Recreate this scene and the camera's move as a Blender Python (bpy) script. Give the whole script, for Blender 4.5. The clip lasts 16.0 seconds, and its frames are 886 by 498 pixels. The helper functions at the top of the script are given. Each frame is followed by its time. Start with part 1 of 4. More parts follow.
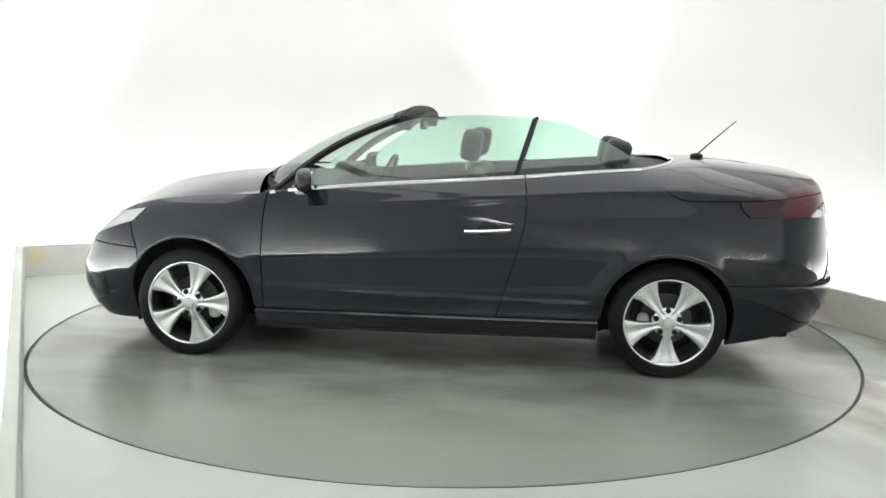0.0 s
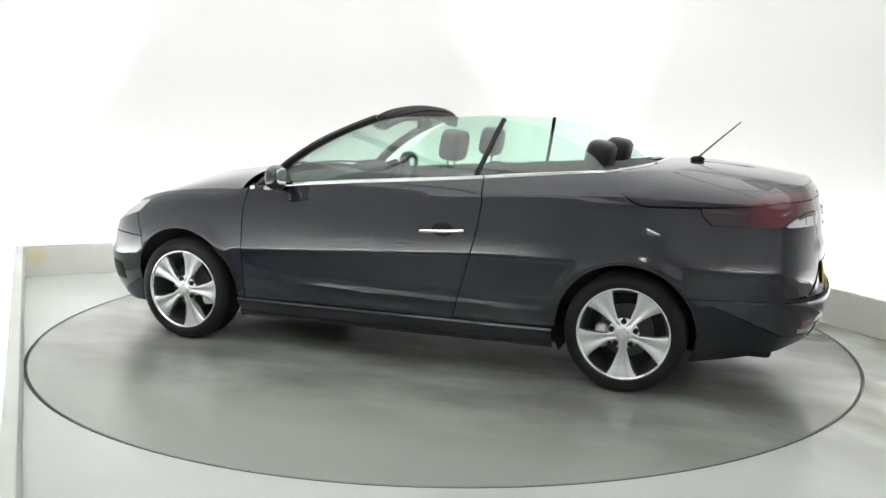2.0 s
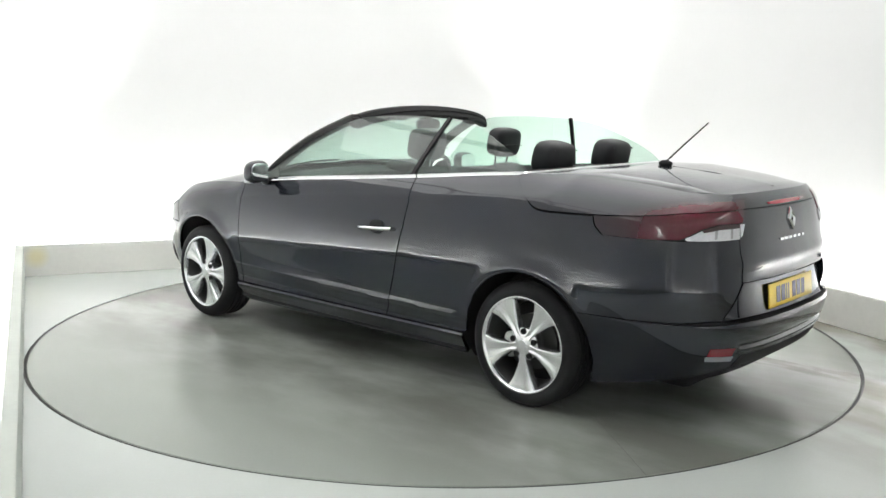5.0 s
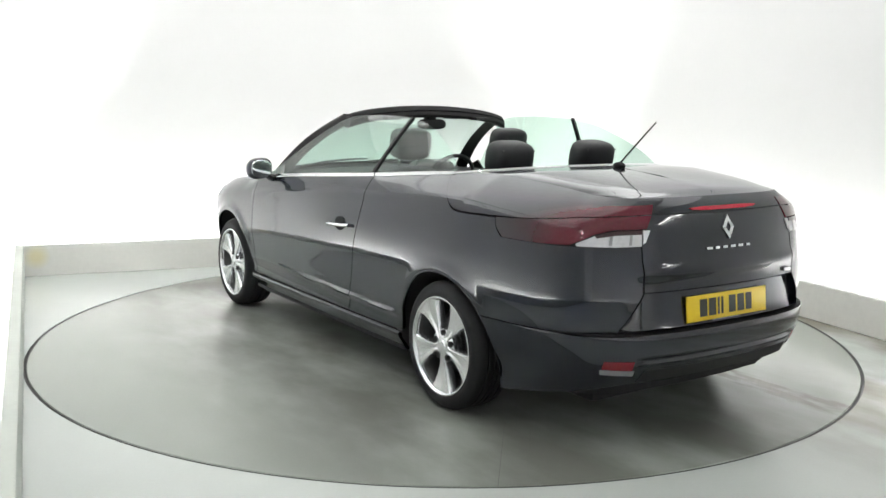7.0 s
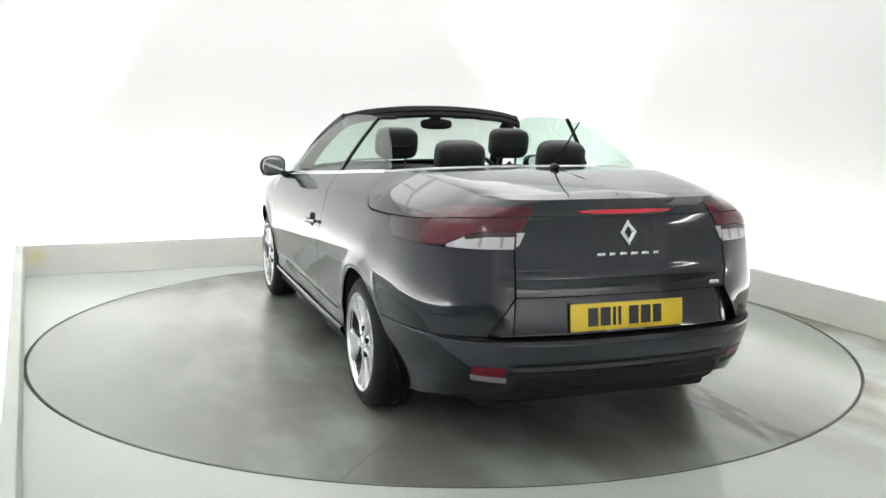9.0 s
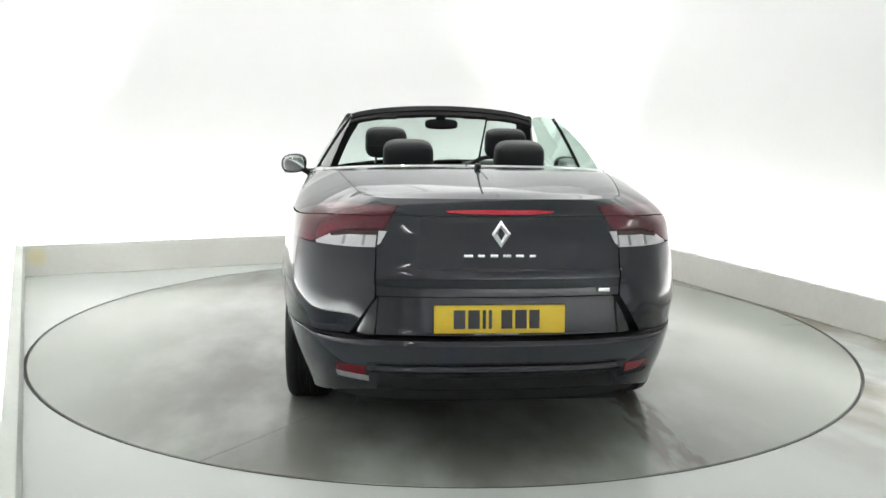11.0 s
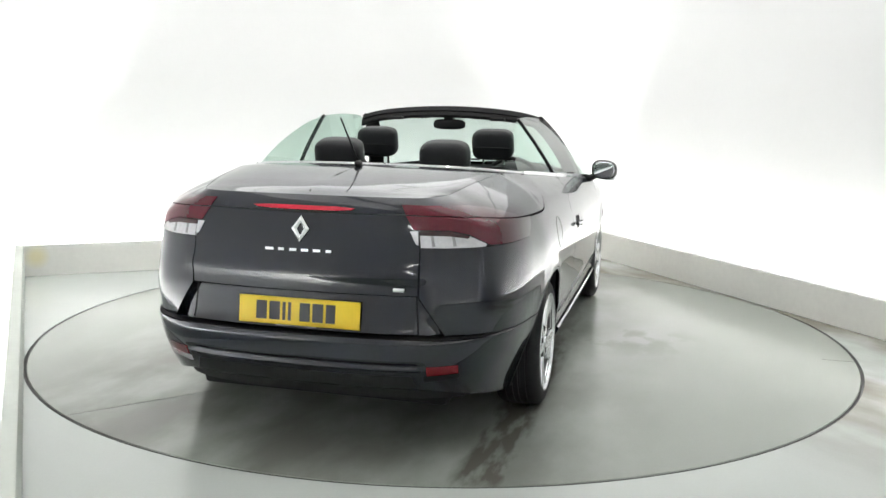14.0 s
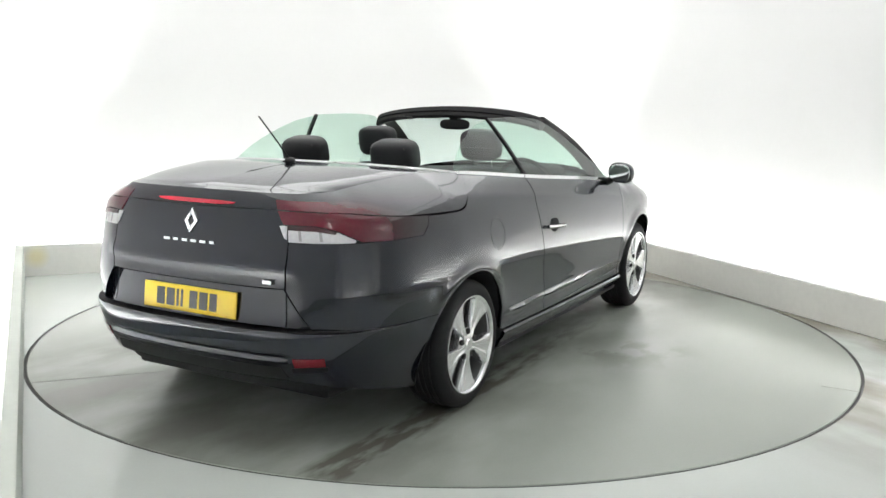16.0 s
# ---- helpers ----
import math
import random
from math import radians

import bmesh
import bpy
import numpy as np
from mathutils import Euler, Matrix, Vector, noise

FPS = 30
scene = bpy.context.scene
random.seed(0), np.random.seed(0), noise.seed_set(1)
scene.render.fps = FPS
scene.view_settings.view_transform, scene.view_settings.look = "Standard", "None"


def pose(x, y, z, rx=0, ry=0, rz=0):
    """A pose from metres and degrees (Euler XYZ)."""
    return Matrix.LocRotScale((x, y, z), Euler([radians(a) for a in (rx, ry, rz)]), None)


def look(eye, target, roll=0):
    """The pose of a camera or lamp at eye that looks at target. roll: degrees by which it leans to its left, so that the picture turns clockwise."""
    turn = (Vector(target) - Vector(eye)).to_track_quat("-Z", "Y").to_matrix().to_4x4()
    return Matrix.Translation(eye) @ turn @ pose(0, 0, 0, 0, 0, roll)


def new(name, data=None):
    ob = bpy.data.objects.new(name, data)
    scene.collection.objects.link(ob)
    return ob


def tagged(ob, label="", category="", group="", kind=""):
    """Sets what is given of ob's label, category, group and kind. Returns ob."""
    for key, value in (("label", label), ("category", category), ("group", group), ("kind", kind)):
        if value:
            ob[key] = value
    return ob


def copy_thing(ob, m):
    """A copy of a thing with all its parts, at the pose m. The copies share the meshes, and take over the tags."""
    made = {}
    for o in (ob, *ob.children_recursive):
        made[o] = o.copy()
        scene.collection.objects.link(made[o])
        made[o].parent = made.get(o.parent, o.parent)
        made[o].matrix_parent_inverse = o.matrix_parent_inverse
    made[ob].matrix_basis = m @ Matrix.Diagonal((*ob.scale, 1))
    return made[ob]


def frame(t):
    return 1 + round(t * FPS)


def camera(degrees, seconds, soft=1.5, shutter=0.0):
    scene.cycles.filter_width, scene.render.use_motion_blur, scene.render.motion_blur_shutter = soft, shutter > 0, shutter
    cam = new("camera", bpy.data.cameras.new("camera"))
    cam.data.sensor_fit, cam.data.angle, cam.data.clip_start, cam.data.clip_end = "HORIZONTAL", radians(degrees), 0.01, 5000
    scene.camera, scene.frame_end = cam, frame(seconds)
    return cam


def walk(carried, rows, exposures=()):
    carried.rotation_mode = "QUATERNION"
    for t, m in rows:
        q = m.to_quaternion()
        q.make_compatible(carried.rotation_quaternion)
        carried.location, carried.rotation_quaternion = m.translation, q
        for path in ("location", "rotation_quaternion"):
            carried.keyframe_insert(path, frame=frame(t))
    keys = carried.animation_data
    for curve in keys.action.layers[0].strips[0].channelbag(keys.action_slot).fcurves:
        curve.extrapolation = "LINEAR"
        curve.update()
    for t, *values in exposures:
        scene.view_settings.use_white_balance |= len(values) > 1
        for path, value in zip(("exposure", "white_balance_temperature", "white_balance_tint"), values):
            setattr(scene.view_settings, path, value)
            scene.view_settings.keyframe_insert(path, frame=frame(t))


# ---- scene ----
# ---------------------------------------------------------------- camera
cam = camera(52.693, 16.0, soft=1.5)
EYE = (0.0, -5.602, 1.4013)
AIM = (-0.0141217, -0.0715041, 0.5218595)
CAMERA_POSE = look(EYE, AIM, 0.937)
walk(cam, [(0.0, CAMERA_POSE), (16.0, CAMERA_POSE)])

# ---------------------------------------------------------------- light levels
scene.view_settings.exposure = 0.0
CEILING_GLOW = 1.12
TROUGH_GLOW = 128.0
COVE_GLOW = 0.95
world = bpy.data.worlds.new("world")
world.use_nodes = True
world.node_tree.nodes["Background"].inputs[0].default_value = (0.83, 0.84, 0.85, 1)
world.node_tree.nodes["Background"].inputs[1].default_value = 0.05
scene.world = world


# ---------------------------------------------------------------- materials
def material(name, colour, rough=0.5, metal=0.0, coat=0.0, coat_rough=0.03, spec=0.5, grain=0.0, grain_size=40.0,
             blotch=0.0, blotch_size=3.0, bump=0.0, bump_size=200.0, rough_var=0.0, tint=None, coat_ior=1.5):
    m = bpy.data.materials.new(name)
    m.use_nodes = True
    nt = m.node_tree
    b = nt.nodes["Principled BSDF"]
    b.inputs["Base Color"].default_value = (*colour, 1)
    b.inputs["Roughness"].default_value = rough
    b.inputs["Metallic"].default_value = metal
    b.inputs["Coat Weight"].default_value = coat
    b.inputs["Coat Roughness"].default_value = coat_rough
    b.inputs["Coat Tint"].default_value = (*(tint or (1, 1, 1)), 1)
    b.inputs["Specular IOR Level"].default_value = spec
    b.inputs["Coat IOR"].default_value = coat_ior
    co = nt.nodes.new("ShaderNodeTexCoord")

    def noise_node(size, detail=4.0):
        n = nt.nodes.new("ShaderNodeTexNoise")
        n.inputs["Scale"].default_value = size
        n.inputs["Detail"].default_value = detail
        nt.links.new(co.outputs["Object"], n.inputs["Vector"])
        return n

    last = None
    for amount, size, detail in ((grain, grain_size, 4.0), (blotch, blotch_size, 1.5)):
        if not amount:
            continue
        mix = nt.nodes.new("ShaderNodeMix")
        mix.data_type = "RGBA"
        mix.blend_type = "MULTIPLY"
        mix.inputs["Factor"].default_value = 1.0
        if last is None:
            mix.inputs["A"].default_value = (*colour, 1)
        else:
            nt.links.new(last, mix.inputs["A"])
        ramp = nt.nodes.new("ShaderNodeMapRange")
        ramp.inputs["From Min"].default_value, ramp.inputs["From Max"].default_value = 0.1, 0.9
        ramp.inputs["To Min"].default_value, ramp.inputs["To Max"].default_value = 1 - amount, 1 + amount
        nt.links.new(noise_node(size, detail).outputs["Fac"], ramp.inputs["Value"])
        nt.links.new(ramp.outputs["Result"], mix.inputs["B"])
        last = mix.outputs["Result"]
    if last is not None:
        nt.links.new(last, b.inputs["Base Color"])
    if bump:
        bn = nt.nodes.new("ShaderNodeBump")
        bn.inputs["Strength"].default_value = bump
        bn.inputs["Distance"].default_value = 0.002
        nt.links.new(noise_node(bump_size).outputs["Fac"], bn.inputs["Height"])
        nt.links.new(bn.outputs["Normal"], b.inputs["Normal"])
    if rough_var:
        r = nt.nodes.new("ShaderNodeMapRange")
        r.inputs["From Min"].default_value, r.inputs["From Max"].default_value = 0.1, 0.9
        r.inputs["To Min"].default_value, r.inputs["To Max"].default_value = max(0.02, rough - rough_var), rough + rough_var
        nt.links.new(noise_node(2.3).outputs["Fac"], r.inputs["Value"])
        nt.links.new(r.outputs["Result"], b.inputs["Roughness"])
    return m


def glowing(name, colour, strength):
    m = bpy.data.materials.new(name)
    m.use_nodes = True
    b = m.node_tree.nodes["Principled BSDF"]
    b.inputs["Base Color"].default_value = (*colour, 1)
    b.inputs["Emission Color"].default_value = (*colour, 1)
    b.inputs["Emission Strength"].default_value = strength
    return m


def clear_glass(name, tint, gloss=1.0):
    m = bpy.data.materials.new(name)
    m.use_nodes = True
    nt = m.node_tree
    nt.nodes.clear()
    out = nt.nodes.new("ShaderNodeOutputMaterial")
    mix = nt.nodes.new("ShaderNodeMixShader")
    see = nt.nodes.new("ShaderNodeBsdfTransparent")
    see.inputs["Color"].default_value = (*tint, 1)
    shine = nt.nodes.new("ShaderNodeBsdfGlossy")
    shine.inputs["Roughness"].default_value = 0.02
    face = nt.nodes.new("ShaderNodeLayerWeight")
    face.inputs["Blend"].default_value = 0.5
    bend = nt.nodes.new("ShaderNodeMath")
    bend.operation = "POWER"
    bend.inputs[1].default_value = 4.0
    nt.links.new(face.outputs["Facing"], bend.inputs[0])
    gain = nt.nodes.new("ShaderNodeMath")
    gain.operation = "MULTIPLY_ADD"
    gain.inputs[1].default_value, gain.inputs[2].default_value = 0.75, 0.11
    nt.links.new(bend.outputs[0], gain.inputs[0])
    nt.links.new(gain.outputs[0], mix.inputs["Fac"])
    nt.links.new(see.outputs["BSDF"], mix.inputs[1])
    nt.links.new(shine.outputs["BSDF"], mix.inputs[2])
    nt.links.new(mix.outputs["Shader"], out.inputs["Surface"])
    return m


def floor_material(name, tracks, paint):
    """Worn grey-green floor paint: cloudy wear, fine grit, scuffs; tyre tracks where the car drove on, stains and
    painted shade under it.
    """
    m = material(name, paint, rough=0.22, grain=0.03, grain_size=90, blotch=0.10, blotch_size=0.8,
                 bump=0.02, bump_size=60, rough_var=0.04, spec=0.5)
    nt = m.node_tree
    b = nt.nodes["Principled BSDF"]
    base = b.inputs["Base Color"].links[0].from_socket
    co = nt.nodes.new("ShaderNodeTexCoord")
    sep = nt.nodes.new("ShaderNodeSeparateXYZ")
    nt.links.new(co.outputs["Object"], sep.inputs[0])

    def maths(op, a, c=None, clamp=False):
        n = nt.nodes.new("ShaderNodeMath")
        n.operation, n.use_clamp = op, clamp
        for i, v in enumerate((a, c)):
            if v is None:
                continue
            if isinstance(v, (int, float)):
                n.inputs[i].default_value = v
            else:
                nt.links.new(v, n.inputs[i])
        return n.outputs[0]

    def smooth(v, lo, hi):
        n = nt.nodes.new("ShaderNodeMapRange")
        n.interpolation_type = "SMOOTHSTEP"
        n.inputs["From Min"].default_value, n.inputs["From Max"].default_value = lo, hi
        nt.links.new(v, n.inputs["Value"])
        return n.outputs["Result"]

    def streak(sx, sy, scale, lo, hi):
        mp = nt.nodes.new("ShaderNodeMapping")
        mp.inputs["Scale"].default_value = (sx, sy, 1)
        nt.links.new(co.outputs["Object"], mp.inputs["Vector"])
        n = nt.nodes.new("ShaderNodeTexNoise")
        n.inputs["Scale"].default_value, n.inputs["Detail"].default_value = scale, 5
        nt.links.new(mp.outputs["Vector"], n.inputs["Vector"])
        return smooth(n.outputs["Fac"], lo, hi)

    if tracks:
        side = maths("ABSOLUTE", maths("SUBTRACT", maths("ABSOLUTE", maths("SUBTRACT", sep.outputs["Y"], 0.03)), 0.765))
        band = maths("SUBTRACT", 1.0, smooth(side, 0.05, 0.15))
        band = maths("MULTIPLY", band, maths("SUBTRACT", 1.0, maths("MULTIPLY", smooth(sep.outputs["Y"], -0.2, 0.2), 0.6)))
        along = maths("MULTIPLY", smooth(sep.outputs["X"], -2.5, -2.2), maths("SUBTRACT", 1.0, smooth(sep.outputs["X"], -1.5, 1.9)))
        dark = maths("MULTIPLY", maths("MULTIPLY", band, along), maths("ADD", 0.42, maths("MULTIPLY", streak(1.8, 6.0, 2.6, 0.30, 0.66), 0.85)), True)
        # brown stains under and beside the car, with its floor shade painted in
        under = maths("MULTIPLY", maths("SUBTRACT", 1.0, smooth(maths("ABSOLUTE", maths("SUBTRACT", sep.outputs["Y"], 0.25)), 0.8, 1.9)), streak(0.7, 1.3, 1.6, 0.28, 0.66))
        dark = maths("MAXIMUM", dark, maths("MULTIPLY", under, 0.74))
        # a damp smudge beside the car
        dx, dy = maths("SUBTRACT", sep.outputs["X"], 0.1), maths("ADD", sep.outputs["Y"], 1.12)
        far = maths("SQRT", maths("ADD", maths("MULTIPLY", dx, dx), maths("MULTIPLY", dy, dy)))
        damp = maths("MULTIPLY", maths("SUBTRACT", 1.0, smooth(far, 0.12, 0.55)), streak(1.0, 1.6, 3.1, 0.40, 0.60))
        dark = maths("MAXIMUM", dark, maths("MULTIPLY", damp, 0.6))
        # the damp film shines
        dull = b.inputs["Roughness"].links[0].from_socket
        nt.links.new(maths("MULTIPLY", dull, maths("SUBTRACT", 1.0, maths("MULTIPLY", damp, 0.75))), b.inputs["Roughness"])
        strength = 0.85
    else:
        dark = maths("MULTIPLY", smooth(sep.outputs["X"], 0.2, 1.5), streak(1.0, 0.45, 1.7, 0.27, 0.64), True)
        strength = 0.95
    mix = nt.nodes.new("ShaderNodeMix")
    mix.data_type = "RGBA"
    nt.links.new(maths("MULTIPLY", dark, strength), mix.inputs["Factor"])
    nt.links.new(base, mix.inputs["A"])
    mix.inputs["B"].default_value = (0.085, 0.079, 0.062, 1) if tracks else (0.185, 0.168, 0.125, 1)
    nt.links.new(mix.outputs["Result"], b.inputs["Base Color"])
    return m


WALL = material("white_wall_paint", (0.775, 0.777, 0.775), rough=0.75, grain=0.01, grain_size=30, blotch=0.02, blotch_size=0.8, bump=0.05, bump_size=120)
KERB = material("kerb_paint", (0.80, 0.795, 0.755), rough=0.6, grain=0.04, grain_size=25, blotch=0.06, blotch_size=2.0, bump=0.1, bump_size=80)
# the left kerb is a darker grey than the others
KERB_GREY = material("grey_kerb", (0.50, 0.53, 0.49), rough=0.45, grain=0.04, grain_size=25, blotch=0.08, blotch_size=2.0, bump=0.1, bump_size=80)
FLOOR = floor_material("floor_paint", False, (0.555, 0.592, 0.568))
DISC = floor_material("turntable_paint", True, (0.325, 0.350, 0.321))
SEAL = material("black_rubber_seal", (0.012, 0.012, 0.011), rough=0.5, spec=0.28, grain=0.2, grain_size=20)
SEAM = material("seam_dark", (0.10, 0.10, 0.09), rough=0.7, grain=0.2)
DIM_WALL = material("pale_shutter_paint", (0.76, 0.76, 0.765), rough=0.7, grain=0.05, blotch=0.05)
CEILING = material("ceiling_paint", (0.75, 0.76, 0.75), rough=0.8, grain=0.02, blotch=0.02)


def stained_kerb():
    """The kerb paint with a small yellowed stain near one end."""
    m = KERB.copy()
    m.name = "stained_kerb_paint"
    nt = m.node_tree
    b = nt.nodes["Principled BSDF"]
    base = b.inputs["Base Color"].links[0].from_socket
    co = nt.nodes.new("ShaderNodeTexCoord")
    off = nt.nodes.new("ShaderNodeVectorMath")
    off.operation = "DISTANCE"
    off.inputs[1].default_value = (-2.44, 2.64, 0.16)
    nt.links.new(co.outputs["Object"], off.inputs[0])
    fall = nt.nodes.new("ShaderNodeMapRange")
    fall.inputs["From Min"].default_value, fall.inputs["From Max"].default_value = 0.03, 0.11
    fall.inputs["To Min"].default_value, fall.inputs["To Max"].default_value = 0.75, 0.0
    nt.links.new(off.outputs["Value"], fall.inputs["Value"])
    mix = nt.nodes.new("ShaderNodeMix")
    mix.data_type = "RGBA"
    nt.links.new(fall.outputs["Result"], mix.inputs["Factor"])
    nt.links.new(base, mix.inputs["A"])
    mix.inputs["B"].default_value = (0.78, 0.71, 0.42, 1)
    nt.links.new(mix.outputs["Result"], b.inputs["Base Color"])
    return m


KERB_STAINED = stained_kerb()
LIGHT_PANEL = glowing("light_panel", (1.0, 1.0, 0.99), CEILING_GLOW)
TUBE = glowing("tube_light", (1.0, 1.0, 0.985), TROUGH_GLOW)
WALL_TUBE = glowing("wall_tube_light", (1.0, 1.0, 0.98), 34.0)
COVE = glowing("cove_tube_light", (1.0, 1.0, 1.0), COVE_GLOW)
STEEL = material("painted_steel", (0.6, 0.61, 0.6), rough=0.4, metal=0.3, grain=0.03)

PAINT = material("dark_metallic_paint", (0.0058, 0.0070, 0.0140), rough=0.38, metal=0.3, spec=0.05, coat=1.0, coat_rough=0.05, tint=(0.93, 0.96, 1.0), coat_ior=1.58, grain=0.10, grain_size=900, blotch=0.04, blotch_size=5)
TRIM = material("satin_black_trim", (0.006, 0.006, 0.0065), rough=0.42, spec=0.3, grain=0.1, grain_size=200, bump=0.03)
PLASTIC = material("grained_black_plastic", (0.010, 0.010, 0.0105), rough=0.6, spec=0.3, grain=0.12, grain_size=150, bump=0.1, bump_size=400)
LINER = material("wheel_arch_liner", (0.008, 0.008, 0.009), rough=0.9, grain=0.2)
CHROME = material("chrome", (0.86, 0.87, 0.88), rough=0.09, metal=1.0, grain=0.01)
ALLOY = material("silver_alloy", (0.80, 0.81, 0.83), rough=0.24, metal=0.92, coat=0.6, grain=0.06, grain_size=300)
RUBBER = material("tyre_rubber", (0.010, 0.010, 0.011), rough=0.7, spec=0.25, grain=0.15, grain_size=60, bump=0.15, bump_size=250)
DISC_STEEL = material("brake_steel", (0.07, 0.07, 0.07), rough=0.5, metal=0.8, grain=0.1)
LEATHER = material("dark_seat_leather", (0.013, 0.014, 0.016), rough=0.5, spec=0.35, grain=0.1, grain_size=120, bump=0.15, bump_size=300)
DASH = material("dashboard_plastic", (0.03, 0.031, 0.033), rough=0.65, grain=0.1, grain_size=150, bump=0.1, bump_size=300)
CARPET = material("carpet", (0.015, 0.015, 0.016), rough=0.95, grain=0.2, grain_size=150)
RED = material("red_lamp_lens", (0.085, 0.0030, 0.012), rough=0.2, spec=0.3, coat=0.7, grain=0.12, grain_size=60, blotch=0.1, blotch_size=9)
# the lens is smoked towards its front end
_nt = RED.node_tree
_b = _nt.nodes["Principled BSDF"]
_from = _b.inputs["Base Color"].links[0].from_socket
_co = _nt.nodes.new("ShaderNodeTexCoord")
_sep = _nt.nodes.new("ShaderNodeSeparateXYZ")
_nt.links.new(_co.outputs["Object"], _sep.inputs[0])
_map = _nt.nodes.new("ShaderNodeMapRange")
_map.interpolation_type = "SMOOTHSTEP"
_map.inputs["From Min"].default_value, _map.inputs["From Max"].default_value = -2.02, -1.72
_nt.links.new(_sep.outputs["X"], _map.inputs["Value"])
_mix = _nt.nodes.new("ShaderNodeMix")
_mix.data_type = "RGBA"
_nt.links.new(_map.outputs["Result"], _mix.inputs["Factor"])
_nt.links.new(_from, _mix.inputs["A"])
_mix.inputs["B"].default_value = (0.013, 0.004, 0.008, 1)
_nt.links.new(_mix.outputs["Result"], _b.inputs["Base Color"])
RED_DEEP = material("deep_red_lens", (0.15, 0.004, 0.010), rough=0.18, coat=0.35, grain=0.1, grain_size=90)
DULL_LENS = material("dull_lens", (0.22, 0.22, 0.23), rough=0.2, coat=1.0, grain=0.1, grain_size=70)
RED_BRIGHT = material("bright_red_lens", (0.50, 0.010, 0.03), rough=0.18, coat=1.0, grain=0.08, grain_size=90)
WHITE_LENS = material("white_lamp_lens", (0.66, 0.66, 0.69), rough=0.15, metal=0.45, coat=1.0, grain=0.12, grain_size=70)
SMOKED_RED = material("smoked_red_lens", (0.030, 0.002, 0.005), rough=0.18, coat=0.35, grain=0.1, grain_size=90)
HEADLAMP = material("headlamp_lens", (0.62, 0.64, 0.66), rough=0.1, metal=0.5, coat=1.0, grain=0.08, grain_size=50)
YELLOW = material("yellow_plate", (0.80, 0.57, 0.018), rough=0.35, coat=0.4, grain=0.03, grain_size=60)
BLACK_INK = material("black_plate_ink", (0.015, 0.014, 0.012), rough=0.4, grain=0.1)
MIRROR = material("mirror_glass", (0.85, 0.87, 0.88), rough=0.02, metal=1.0, grain=0.005)
GLASS = clear_glass("green_tinted_glass", (0.67, 0.86, 0.765))
SCREEN = clear_glass("windscreen_glass", (0.74, 0.86, 0.81))


# ---------------------------------------------------------------- mesh helpers
def part(name, bm, mat, parent=None, label="", smooth=True):
    me = bpy.data.meshes.new(name)
    bmesh.ops.recalc_face_normals(bm, faces=bm.faces)
    bm.to_mesh(me)
    bm.free()
    me.materials.append(mat)
    if smooth:
        me.polygons.foreach_set("use_smooth", [True] * len(me.polygons))
        me.set_sharp_from_angle(angle=radians(38))
    ob = new(name, me)
    ob.parent = parent
    if label:
        tagged(ob, label)
    return ob


def box(bm, lo, hi, bevel=0.0, m=None):
    made = bmesh.ops.create_cube(bm, size=1.0)["verts"]
    for v in made:
        v.co = Vector([(lo[i] + hi[i]) / 2 + v.co[i] * (hi[i] - lo[i]) for i in range(3)])
    if bevel:
        edges = list({e for v in made for e in v.link_edges})
        made = list({v for f in bmesh.ops.bevel(bm, geom=edges, offset=bevel, segments=2, affect="EDGES", profile=0.6)["faces"] for v in f.verts} | {v for v in made if v.is_valid})
    if m is not None:
        for v in made:
            if v.is_valid:
                v.co = m @ v.co
    return bm


def boxed(lo, hi, bevel=0.0, m=None):
    return box(bmesh.new(), lo, hi, bevel, m)


def lathe(profile, axis="y", steps=48, at=(0, 0, 0), caps=False):
    """A turned body: profile rows of (radius, height along the axis)."""
    bm = bmesh.new()
    rings = []
    for r, h in profile:
        ring = []
        for i in range(steps):
            a = 2 * math.pi * i / steps
            c, s = r * math.cos(a), r * math.sin(a)
            p = {"y": (c, h, s), "z": (c, s, h), "x": (h, c, s)}[axis]
            ring.append(bm.verts.new(Vector(p) + Vector(at)))
        rings.append(ring)
    for a, b in zip(rings, rings[1:]):
        for i in range(steps):
            j = (i + 1) % steps
            bm.faces.new((a[i], a[j], b[j], b[i]))
    for ring in (rings[0], rings[-1]) if caps else ():
        if (ring[0].co - ring[steps // 2].co).length > 1e-5:
            bm.faces.new(ring)
    bmesh.ops.remove_doubles(bm, verts=bm.verts, dist=1e-6)
    return bm


def tube(points, radius, steps=8, taper=1.0, flat=1.0):
    """A round bar along points."""
    bm = bmesh.new()
    pts = [Vector(p) for p in points]
    rings = []
    for i, p in enumerate(pts):
        d = (pts[min(i + 1, len(pts) - 1)] - pts[max(i - 1, 0)]).normalized()
        side = d.cross(Vector((0, 0, 1)))
        if side.length < 1e-3:
            side = Vector((0, 1, 0))
        side.normalize()
        up = side.cross(d)
        r = radius * (1 + (taper - 1) * i / max(1, len(pts) - 1))
        rings.append([bm.verts.new(p + side * r * math.cos(2 * math.pi * k / steps) + up * r * flat * math.sin(2 * math.pi * k / steps)) for k in range(steps)])
    for a, b in zip(rings, rings[1:]):
        for k in range(steps):
            bm.faces.new((a[k], a[(k + 1) % steps], b[(k + 1) % steps], b[k]))
    bm.faces.new(rings[0])
    bm.faces.new(rings[-1])
    return bm


